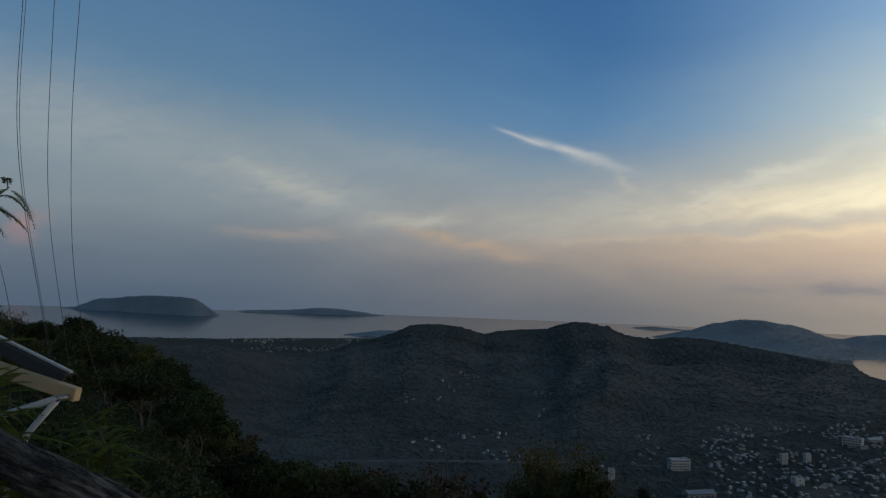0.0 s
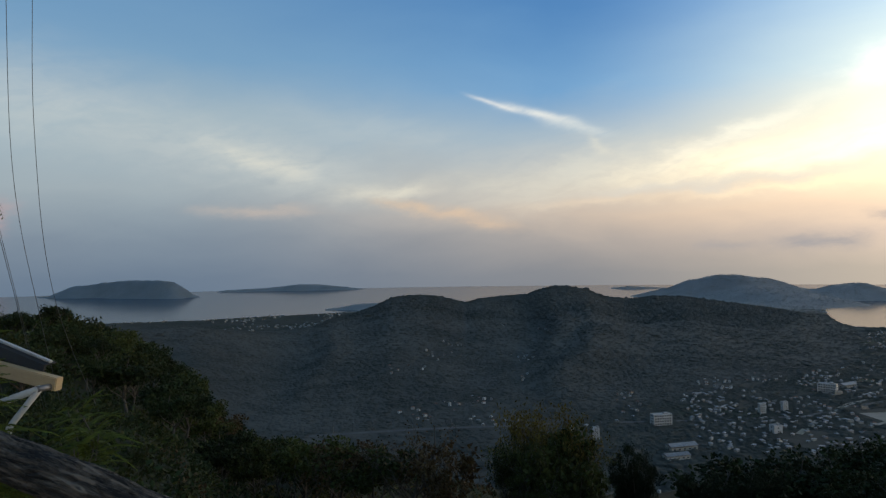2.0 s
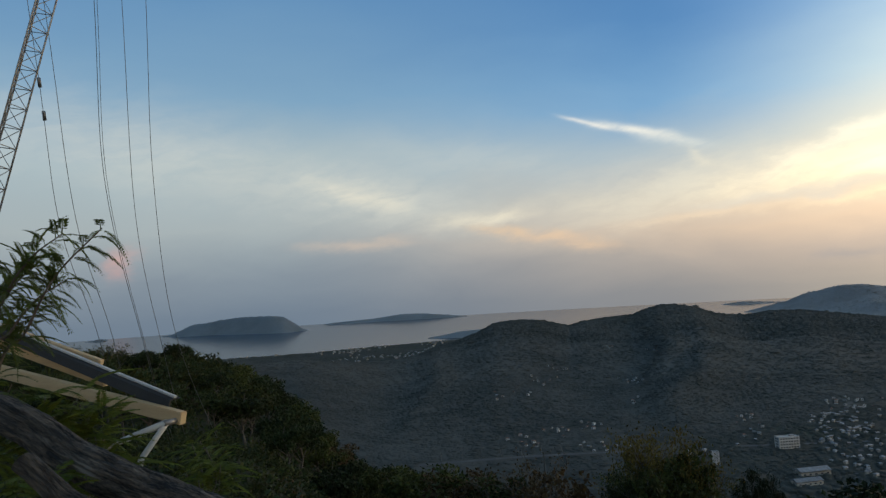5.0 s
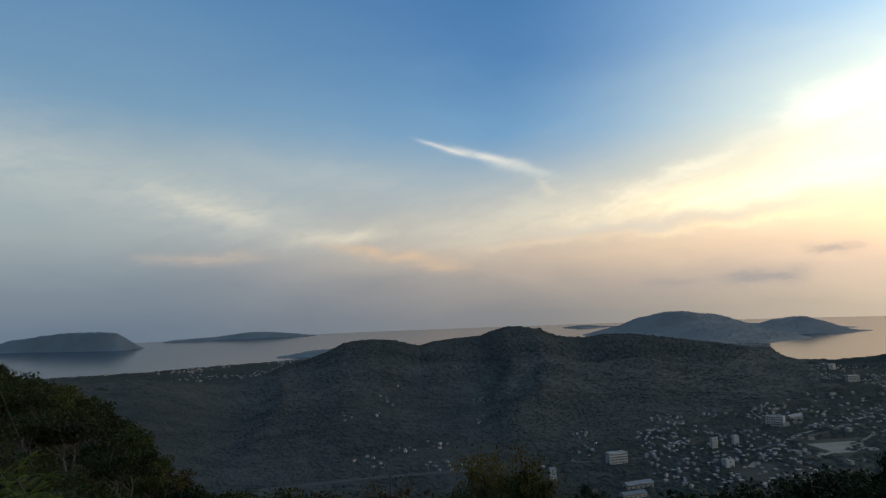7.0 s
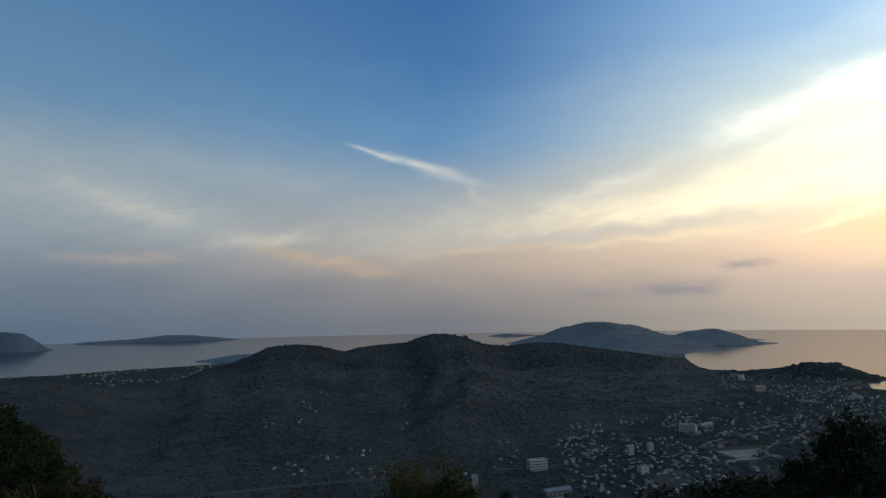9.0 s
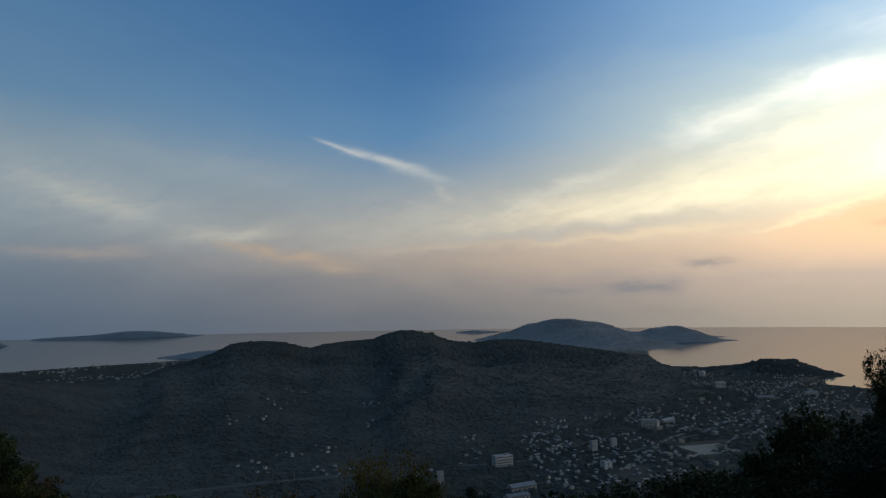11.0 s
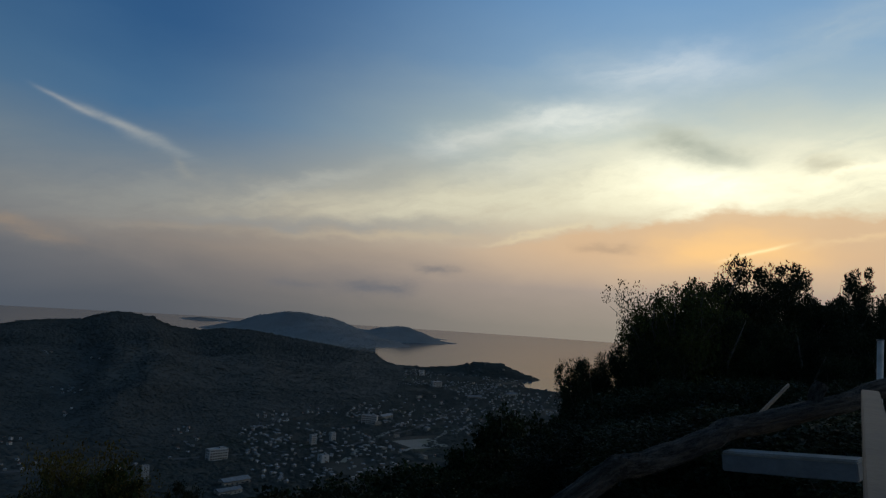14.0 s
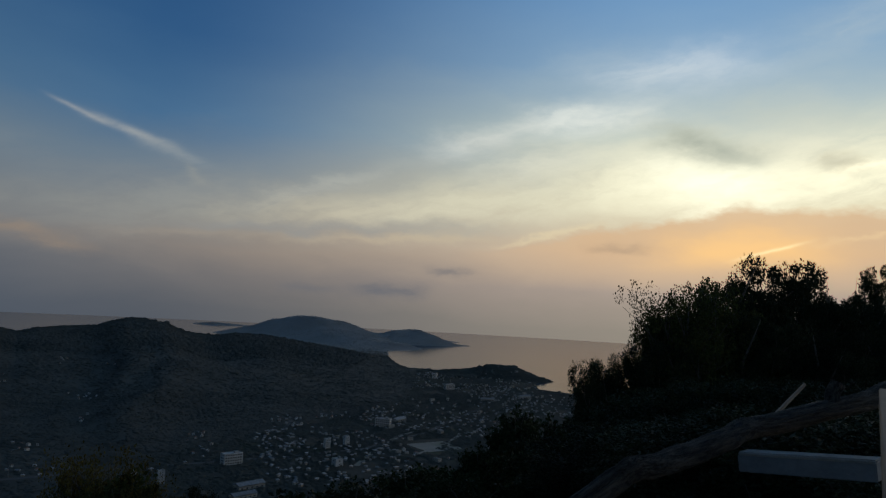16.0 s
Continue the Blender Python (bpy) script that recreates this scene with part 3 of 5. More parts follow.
KINDS = {
    "gable": building("house", "small white house with a brown gabled tile roof", "house", 8, 6, 1, M_WHITE, lambda w, d, h: gable(w, d, h, 2.0), M_TILE),
    "hip": building("house", "two-storey white villa with a brown hipped roof", "house", 9, 7, 2, M_WHITE, lambda w, d, h: hip(w, d, h, 2.2), M_TILE),
    "tin": building("house", "buff house with a pale sheet-metal roof", "house", 9, 7, 1, M_BUFF, lambda w, d, h: gable(w, d, h, 1.4), M_TIN),
    "flat": building("house", "white two-storey house with a flat roof", "house", 7.5, 7, 2, M_WHITE, flat_roof, M_WHITE),
    "row": building("shophouse_row", "row of three-storey buff shophouses with a flat roof", "shophouses", 20, 9, 3, M_BUFF, flat_roof, M_BUFF, 2.6),
    "hotel": building("hotel", "white four-storey hotel with long balconies", "hotel", 22, 9, 4, M_WHITE, flat_roof, M_WHITE, 2.9, True, "town hotels", WIDE_WINDOW),
    "tower": building("apartment_block", "narrow white five-storey apartment block", "apartments", 8, 8, 5, M_WHITE, flat_roof, M_WHITE, 2.6, True, "town hotels"),
    "shed": building("warehouse", "long warehouse with a pale sheet-metal roof", "warehouse", 26, 10, 1, M_BUFF, lambda w, d, h: gable(w, d, h + 1.2, 2.0), M_TIN, 5.0, False, "town sheds", WIDE_WINDOW),
}
USED, PLACED = set(), []


def put_building(kind, az, r, turn, scale=1.0):
    x, y = ground_xy(az, r)
    if any((x - a) ** 2 + (y - b) ** 2 < 7.5 ** 2 for a, b in PLACED):
        return
    PLACED.append((x, y))
    m = pose(x, y, float(land(x, y)), 0, 0, turn) @ Matrix.Diagonal((scale, scale, scale, 1))
    if kind in USED:
        ob = copy_thing(KINDS[kind], m)
        ob.scale = (scale,) * 3
    else:
        KINDS[kind].matrix_basis = m
        USED.add(kind)


# the buildings that stand out
for kind, az, r, turn, scale in (("tower", 0.0, 632, 8, 0.68), ("tower", -2.6, 610, -20, 0.65), ("tower", -1.9, 640, 12, 0.58), ("hotel", 4.95, 700, 24, 0.85),
                                 ("shed", 6.4, 615, 28, 0.95), ("shed", 6.0, 585, 28, 0.8), ("tower", 12.1, 775, 10, 0.72), ("tower", 13.6, 800, 12, 0.65),
                                 ("flat", 13.0, 700, 20, 1.1), ("hotel", 16.4, 925, -30, 0.9), ("shed", 17.6, 975, 40, 0.95), ("hotel", 21.5, 1400, 10, 0.9),
                                 ("shed", 24.6, 1250, -20, 0.9), ("hotel", 20.3, 1600, 60, 0.9), ("shed", 27.5, 1330, 15, 1.0)):
    put_building(kind, az, r, turn, scale)
g = random.Random(5)
HOUSES = ("gable", "hip", "tin", "flat", "gable", "tin", "row", "flat", "hip", "tin")
for k in range(1400):
    az = g.uniform(-2.5, 32)
    r = g.uniform(430 ** 1.5, 1800 ** 1.5) ** (1 / 1.5)
    x, y = ground_xy(az, r)
    if not town(x, y) or land(x, y) < 1.5 or float(smooth_noise(np.array(x), np.array(y), 110, 12)) < 0.0 or len(PLACED) > 275:
        continue
    if 19.2 < az < 22.6 and 760 < r < 880:
        continue
    put_building(g.choice(HOUSES), az, r, g.choice((15, 60, 105)) + g.uniform(-12, 12), g.uniform(0.27, 0.46))
# hamlets on the slopes: bearing, elevation angle, how many, spread in degrees
for az, el, n, wide in ((-7.1, -4.8, 4, 0.7), (-11.3, -6.3, 6, 0.8), (-12.8, -7.2, 6, 0.8), (-5.6, -7.3, 9, 1.1), (-5.6, -9.0, 5, 0.6), (-15.8, -8.3, 8, 1.4),
                        (-11.7, -10.9, 9, 1.1), (-9.4, -10.8, 9, 1.2), (-13.5, -11.8, 8, 1.5), (-8, -12.2, 8, 2.0), (2.2, -10.3, 8, 0.5), (3.2, -11.2, 10, 0.6), (-3.4, -5.2, 3, 0.6),
                        (8.5, -9.0, 14, 1.6), (12, -8.6, 10, 1.5)):
    for k in range(n + n // 2):
        a, e = az + g.gauss(0, wide * 0.6), el + g.gauss(0, 0.2)
        rr = np.arange(560, 2100, 6.0)
        xs, ys = rr * math.sin(radians(a)), rr * math.cos(radians(a))
        above = np.nonzero(land(xs, ys) + 4 > EYE[2] + rr * math.tan(radians(e)))[0]
        if len(above):
            put_building(g.choice(("gable", "tin", "flat", "hip", "flat")), a, float(rr[above[0]]), g.uniform(0, 180), g.uniform(0.26, 0.42))
# houses too many and too small to pick apart: along the far shore, and filling the valley
def house_mass(name, label, count, azs, rs, seed, lots, wall, roof, small):
    g = random.Random(seed)
    bm_wall, bm_roof = bmesh.new(), bmesh.new()
    for k in range(count):
        az, r = g.uniform(*azs), g.uniform(rs[0] ** 1.4, rs[1] ** 1.4) ** (1 / 1.4)
        x, y = ground_xy(az, r)
        z = float(land(x, y))
        if z < 1 or not town(x, y) or float(smooth_noise(np.array(x), np.array(y), lots, 14)) < (0.16 if az > -5 and r < 900 else 0.0) or any((x - a) ** 2 + (y - b) ** 2 < 36 for a, b in PLACED):
            continue
        w, d, h = g.uniform(4, 10) * small, g.uniform(4, 6) * small, g.choice((2.8, 2.8, 5.0)) * small
        m = pose(x, y, z, 0, 0, g.choice((20, 65, 110)) + g.uniform(-15, 15))
        flat = g.random() < 0.35
        a, b, c = w / 2 + 0.4, d / 2 + 0.4, max(w - d, 0.6) / 2
        top = 0.35 if flat else 1.5 * small
        old = len(bm_wall.verts), len(bm_roof.verts)
        box(bm_wall, -w / 2, w / 2, -d / 2, d / 2, -2, h)
        if flat:
            box(bm_roof, -a, a, -b, b, h, h + top)
        else:
            solid(bm_roof, [(-a, -b, h - 0.1), (a, -b, h - 0.1), (a, b, h - 0.1), (-a, b, h - 0.1), (-c, 0, h + top), (c, 0, h + top)],
                  [(0, 1, 5, 4), (2, 3, 4, 5), (3, 0, 4), (1, 2, 5), (3, 2, 1, 0)])
        for bm, n in zip((bm_wall, bm_roof), old):
            bm.verts.ensure_lookup_table()
            for v in bm.verts[n:]:
                v.co = m @ v.co
    ob = tagged(new(name), label, "houses", kind="stuff")
    tagged(part("wall", bm_wall, wall, ob), kind="stuff")
    tagged(part("roof", bm_roof, roof, ob), kind="stuff")


house_mass("shore_houses", "pale low houses strung along the distant shore", 420, (-40, -19.3), (1740, 2290), 6, 130, M_BUFF, M_TIN, 0.8)
house_mass("valley_houses", "crowded small houses filling the valley towards the bay", 4200, (-2, 33), (560, 1780), 7, 90, M_BUFF, M_TIN, 0.44)


def ribbon(name, label, pts, width, mat, lift=0.25, category="road"):
    """A road laid over the ground along (bearing, distance) points."""
    path = []
    for (a0, r0), (a1, r1) in zip(pts, pts[1:]):
        for k in range(24):
            path.append(Vector((*ground_xy(a0 + (a1 - a0) * k / 24, r0 + (r1 - r0) * k / 24), 0)))
    verts, faces = [], []
    for k, q in enumerate(path):
        d = (path[min(k + 1, len(path) - 1)] - path[max(k - 1, 0)]).normalized()
        for s in (-0.5, 0, 0.5):
            e = q + Vector((-d.y, d.x, 0)) * width * s
            verts.append((e.x, e.y, float(land(e.x, e.y)) + lift + 0.05 * (s == 0)))
    for k in range(len(path) - 1):
        for s in (0, 1):
            faces.append((3 * k + s, 3 * k + s + 1, 3 * k + s + 4, 3 * k + s + 3))
    return tagged(mesh_object(name, verts, faces, mat), label, category, kind="structure")


ribbon("road", "grey asphalt road through the valley town", [tuple(q) for q in ROAD.tolist()], 6, M_ASPHALT)
ribbon("road", "grey asphalt lane climbing to the hill's foot", ((9, 560), (9.6, 700), (8.5, 850), (9.2, 950)), 5, M_ASPHALT)
ribbon("road", "pale lane beside the open field", ((14.5, 700), (17.6, 860), (19.0, 900)), 6, M_COURT)
ribbon("road", "pale lane across the open field", ((19.0, 760), (21.5, 830), (22.6, 900)), 5, M_COURT)
ribbon("pavement", "bare pale earth of an open field", ((19.2, 800), (22.2, 830)), 46, M_COURT, 0.15, "field")


def street_lamp():
    lamp = new("street_lamp")
    bm = bmesh.new()
    bmesh.ops.create_cone(bm, cap_ends=True, segments=8, radius1=0.16, radius2=0.09, depth=9, matrix=Matrix.Translation((0, 0, 4.5)))
    part("pole", bm, M_STEEL, lamp)
    bm = bmesh.new()
    box(bm, -0.06, 1.6, -0.06, 0.06, 8.85, 9.0)
    box(bm, 1.2, 2.0, -0.15, 0.15, 8.78, 8.95)
    part("arm", bm, M_STEEL, lamp)
    return tagged(lamp, "grey steel street lamp beside the valley road", "street lamp", "street lamps")


LAMP = street_lamp()
for k, az in enumerate((-21, -19.4, -17.8, -16.2, -14.6, -13.0, -11.4, -9.8)):
    x, y = ground_xy(az, float(np.interp(az, ROAD[:, 0], ROAD[:, 1])) + 6)
    m = pose(x, y, float(land(x, y)), 0, 0, -az - 90)
    if k:
        copy_thing(LAMP, m)
    else:
        LAMP.matrix_basis = m


# ---- trees of the near slopes ----
def leafy(name, a, b, glow, vary=0.5):
    """A leaf surface that lets some light through."""
    m = material(name, a, b, 0.6, 3.0, vary=vary, spec=0.12)
    t = m.node_tree
    p, out = t.nodes["Principled BSDF"], t.nodes["Material Output"]
    tr, mx = t.nodes.new("ShaderNodeBsdfTranslucent"), t.nodes.new("ShaderNodeMixShader")
    wire(t, p.inputs["Base Color"].links[0].from_socket, tr.inputs[0])
    mx.inputs[0].default_value = glow
    t.links.new(p.outputs[0], mx.inputs[1])
    t.links.new(tr.outputs[0], mx.inputs[2])
    t.links.new(mx.outputs[0], out.inputs[0])
    return m


M_LEAF = leafy("dark_green_leaf", (0.010, 0.019, 0.006), (0.042, 0.052, 0.018), 0.15, 0.75)
M_OLIVE = leafy("olive_leaf", (0.020, 0.029, 0.008), (0.074, 0.077, 0.021), 0.25, 0.75)
# leaf colour darkened to carry the backlit shade of the sunset side
M_SHADELEAF = leafy("shade_darkened_leaf", (0.008, 0.014, 0.006), (0.027, 0.035, 0.013), 0.15, 0.6)
M_DRY = leafy("dry_brown_leaf", (0.055, 0.036, 0.016), (0.105, 0.066, 0.030), 0.2)
M_GOLD = leafy("yellowing_leaf", (0.070, 0.058, 0.015), (0.170, 0.125, 0.032), 0.35)
M_FROND = leafy("bright_green_frond", (0.055, 0.082, 0.013), (0.135, 0.158, 0.030), 0.35)
M_BARK = material("grey_bark", (0.045, 0.036, 0.028), (0.11, 0.095, 0.078), 0.9, 3.0, 0.02, stretch=(1, 1, 0.25))


def tube(bm, pts, radii, seg=6):
    """A tapering tube through points, closed at its ends."""
    rings = []
    for k, p in enumerate(pts):
        d = (Vector(pts[min(k + 1, len(pts) - 1)]) - Vector(pts[max(k - 1, 0)])).normalized()
        u = d.orthogonal().normalized() if k == 0 else (u - d * u.dot(d)).normalized()
        v = d.cross(u)
        rings.append([bm.verts.new(Vector(p) + (u * math.cos(2 * math.pi * s / seg) + v * math.sin(2 * math.pi * s / seg)) * radii[k]) for s in range(seg)])
    for a, b in zip(rings, rings[1:]):
        for s in range(seg):
            bm.faces.new((a[s], a[(s + 1) % seg], b[(s + 1) % seg], b[s]))
    bm.faces.new(rings[0][::-1])
    bm.faces.new(rings[-1])
    return rings


def leaves(name, centres, spread, count, size, mat, g, parent=None, droop=0.3):
    """Folded four-cornered leaves scattered in puffs round the centres."""
    centres, spread = np.array(centres, float), np.array(spread, float)
    k = g.integers(0, len(centres), count)
    d = g.normal(size=(count, 3))
    d /= np.linalg.norm(d, axis=1)[:, None]
    c = centres[k] + d * (spread[k] * g.uniform(0.25, 1.0, count) ** 0.5)[:, None] * np.array((1, 1, 0.72))
    u = g.normal(size=(count, 3)) + d * 0.5
    u[:, 2] -= droop
    u /= np.linalg.norm(u, axis=1)[:, None]
    v = np.cross(u, g.normal(size=(count, 3)))
    v /= np.linalg.norm(v, axis=1)[:, None]
    w = np.cross(u, v)
    s = (size * g.uniform(0.6, 1.4, count))[:, None]
    quad = np.stack((c, c + u * s * 0.5 + v * s * 0.3 + w * s * 0.08, c + u * s, c + u * s * 0.5 - v * s * 0.3 + w * s * 0.08), 1)
    faces = np.arange(count * 4).reshape(-1, 4)
    return mesh_object(name, quad.reshape(-1, 3).tolist(), faces.tolist(), mat, parent, smooth=False)


def tree(label, high, wide, trunk, puffs, count, leaf, mat, seed, limbs=8, category="tree", bare=False, group="slope trees"):
    """A tree of that height: a tapered, bent trunk, limbs, twigs, and a crown of leaves in uneven puffs."""
    g = np.random.default_rng(seed)
    thing = new("tree")
    bend = g.normal(0, 0.05 * high, (3, 2))
    fork = high * trunk
    spine = [(0, 0, -0.6), (bend[0, 0] * 0.4, bend[0, 1] * 0.4, fork * 0.4), (bend[0, 0], bend[0, 1], fork), (bend[1, 0], bend[1, 1], high * 0.72), (bend[2, 0] * 0.5, bend[2, 1] * 0.5, high * 0.93)]
    bm = bmesh.new()
    r0 = high * 0.022
    tube(bm, spine, [r0 * 1.3, r0, r0 * 0.8, r0 * 0.45, r0 * 0.12], 7)
    ends = []
    for k in range(limbs):
        f = g.uniform(0.75, 1.0) if k % 2 else g.uniform(1.0, 1.5)
        z0 = min(fork * f, high * 0.8)
        x0, y0 = np.interp(z0, [s[2] for s in spine], [s[0] for s in spine]), np.interp(z0, [s[2] for s in spine], [s[1] for s in spine])
        a = 2.4 * k + g.uniform(-0.5, 0.5)
        out, up = wide * g.uniform(0.55, 1.0), (high - z0) * g.uniform(0.25, 0.85)
        tip = (x0 + out * math.cos(a), y0 + out * math.sin(a), z0 + up)
        mid = (x0 + out * 0.55 * math.cos(a + 0.2), y0 + out * 0.55 * math.sin(a + 0.2), z0 + up * 0.4)
        tube(bm, [(x0, y0, z0), mid, tip], [r0 * 0.42, r0 * 0.28, r0 * 0.06], 5)
        ends += [tip, ((mid[0] + tip[0]) / 2, (mid[1] + tip[1]) / 2, (mid[2] + tip[2]) / 2 + 0.05 * high)]
        for q in range(3 if not bare else 6):
            s = g.uniform(0.3, 0.9)
            b = [mid[i] + (tip[i] - mid[i]) * s for i in range(3)]
            e = [b[0] + g.normal(0, wide * 0.25), b[1] + g.normal(0, wide * 0.25), b[2] + g.uniform(0.02, 0.16) * high]
            tube(bm, [b, e], [r0 * 0.16, r0 * 0.04], 4)
            ends.append(e)
    ends.append(spine[-1])
    part("trunk", bm, M_BARK, thing, smooth=True)
    if count:
        pick = [ends[int(g.integers(len(ends)))] for _ in range(puffs)] + ends
        centres = [(p[0] + g.normal(0, wide * 0.13), p[1] + g.normal(0, wide * 0.13), min(p[2] + g.normal(0, 0.04 * high), high * 0.97)) for p in pick]
        leaves("crown", centres, [wide * g.uniform(0.12, 0.34) for _ in centres], count, leaf, mat, g, thing)
    return tagged(thing, label, category, group)


KIND = [
    tree("dark green broadleaf tree on the slope", 7.0, 2.6, 0.35, 34, 2900, 0.32, M_LEAF, 11),
    tree("olive green broadleaf tree on the slope", 6.5, 2.4, 0.3, 30, 2600, 0.30, M_OLIVE, 12),
    tree("slender dark tree with an airy crown", 8.0, 2.0, 0.5, 14, 2000, 0.27, M_LEAF, 13),
    tree("dense rounded dark tree on the slope", 6.0, 2.9, 0.25, 44, 3400, 0.30, M_LEAF, 14, 10),
    tree("half-dry brownish tree on the slope", 6.0, 2.2, 0.35, 18, 1700, 0.26, M_DRY, 15),
    tree("thinly leaved tree with bare twigs", 7.0, 2.6, 0.38, 20, 2300, 0.17, M_OLIVE, 16, 12, bare=True),
    tree("leafless dry tree with fine brown twigs", 5.5, 2.2, 0.3, 0, 500, 0.12, M_DRY, 17, 14, bare=True),
]
KIND += [
    tree("tall dense dark tree against the sunset", 13.0, 3.4, 0.3, 90, 30000, 0.17, M_SHADELEAF, 21, 14, group="sunset trees"),
    tree("tall airy dark tree against the sunset", 14.0, 2.5, 0.5, 40, 15000, 0.16, M_SHADELEAF, 22, 12, group="sunset trees"),
    tree("thinly leaved tall tree with small leaves", 12.0, 3.0, 0.35, 44, 10000, 0.17, M_OLIVE, 23, 18, bare=True, group="sunset trees"),
]
KIND.append(tree("yellowing tree with an open crown and pale branches", 9.0, 3.2, 0.35, 26, 3800, 0.2, M_GOLD, 24, 14, bare=True))
HIGH = [7.0, 6.5, 8.0, 6.0, 6.0, 7.0, 5.5, 13.0, 14.0, 12.0, 9.0]
PLANTED = set()


def plant(kind, az, r, top, turn=0.0, fat=1.0, least=1.5):
    """A tree whose top stands at an elevation angle seen from the terrace."""
    x, y = ground_xy(az, r)
    z = float(land(x, y))
    s = max(EYE[2] + r * math.tan(radians(top)) - z, least) / HIGH[kind]
    m = pose(x, y, z, 0, 0, turn)
    if kind in PLANTED:
        ob = copy_thing(KIND[kind], m)
    else:
        ob = KIND[kind]
        ob.matrix_basis = m
        PLANTED.add(kind)
    ob.scale = (s * fat, s * fat, s)
    return ob


g = random.Random(9)
# the wooded shoulder beyond the railing
for k in range(260):
    az = g.uniform(-56, -17)
    r = g.uniform(50 ** 1.3, 185 ** 1.3) ** (1 / 1.3)
    top = float(np.interp(az, NEAR[:, 0], NEAR[:, 1])) - abs(g.gauss(0, 0.35)) - (1.2 if r < 75 else 0.1)
    plant(g.choice((0, 1, 1, 3, 3, 0, 1, 0, 0, 2)), az, r, top, g.uniform(0, 360), g.uniform(0.85, 1.2), 2.6)
for az, r, top, kind in ((-46.6, 80, -2.1, 5), (-45.6, 82, -2.4, 5), (-43.2, 90, -2.9, 0), (-40.7, 84, -2.6, 2), (-40.0, 86, -2.9, 2), (-38.2, 95, -3.4, 3), (-41.8, 100, -3.1, 3),
                         (-36.5, 90, -4.5, 1), (-34.4, 90, -5.5, 0), (-32, 80, -7.9, 1), (-29.6, 75, -11, 4)):
    plant(kind, az, r, top, g.uniform(0, 360))
# the trees that stand up out of the slope below
for az, r, top, kind, fat in ((-3.6, 40, -11.2, 10, 0.6), (-5.2, 40, -12.0, 10, 0.6), (-6.6, 38, -13.3, 9, 0.6), (-1.9, 39, -12.8, 10, 0.6), (-2.8, 38, -13.2, 1, 0.8), (-4.6, 37, -13.8, 9, 0.9), (-1.0, 38, -14.2, 9, 0.6),
                              (-13.3, 44, -12.1, 6, 1.0), (-14.6, 42, -13.4, 6, 1.0), (-12.2, 42, -13.8, 4, 0.9), (2.6, 42, -13.6, 7, 0.42), (2.8, 41, -14.6, 7, 0.6), (-17.5, 44, -14.2, 1, 1.2),
                              (-20, 46, -13.8, 4, 1.1), (-23, 50, -13.6, 1, 1.1), (8, 40, -15.2, 7, 0.8), (10, 42, -14.6, 0, 1.3), (11.5, 40, -14.8, 7, 0.8), (12.8, 44, -14.1, 3, 1.3), (14.6, 46, -13.7, 0, 1.3), (16.5, 48, -13.2, 3, 1.3), (18.5, 50, -12.7, 0, 1.2), (20.3, 52, -12.2, 3, 1.2)):
    plant(kind, az, r, top, g.uniform(0, 360), fat)
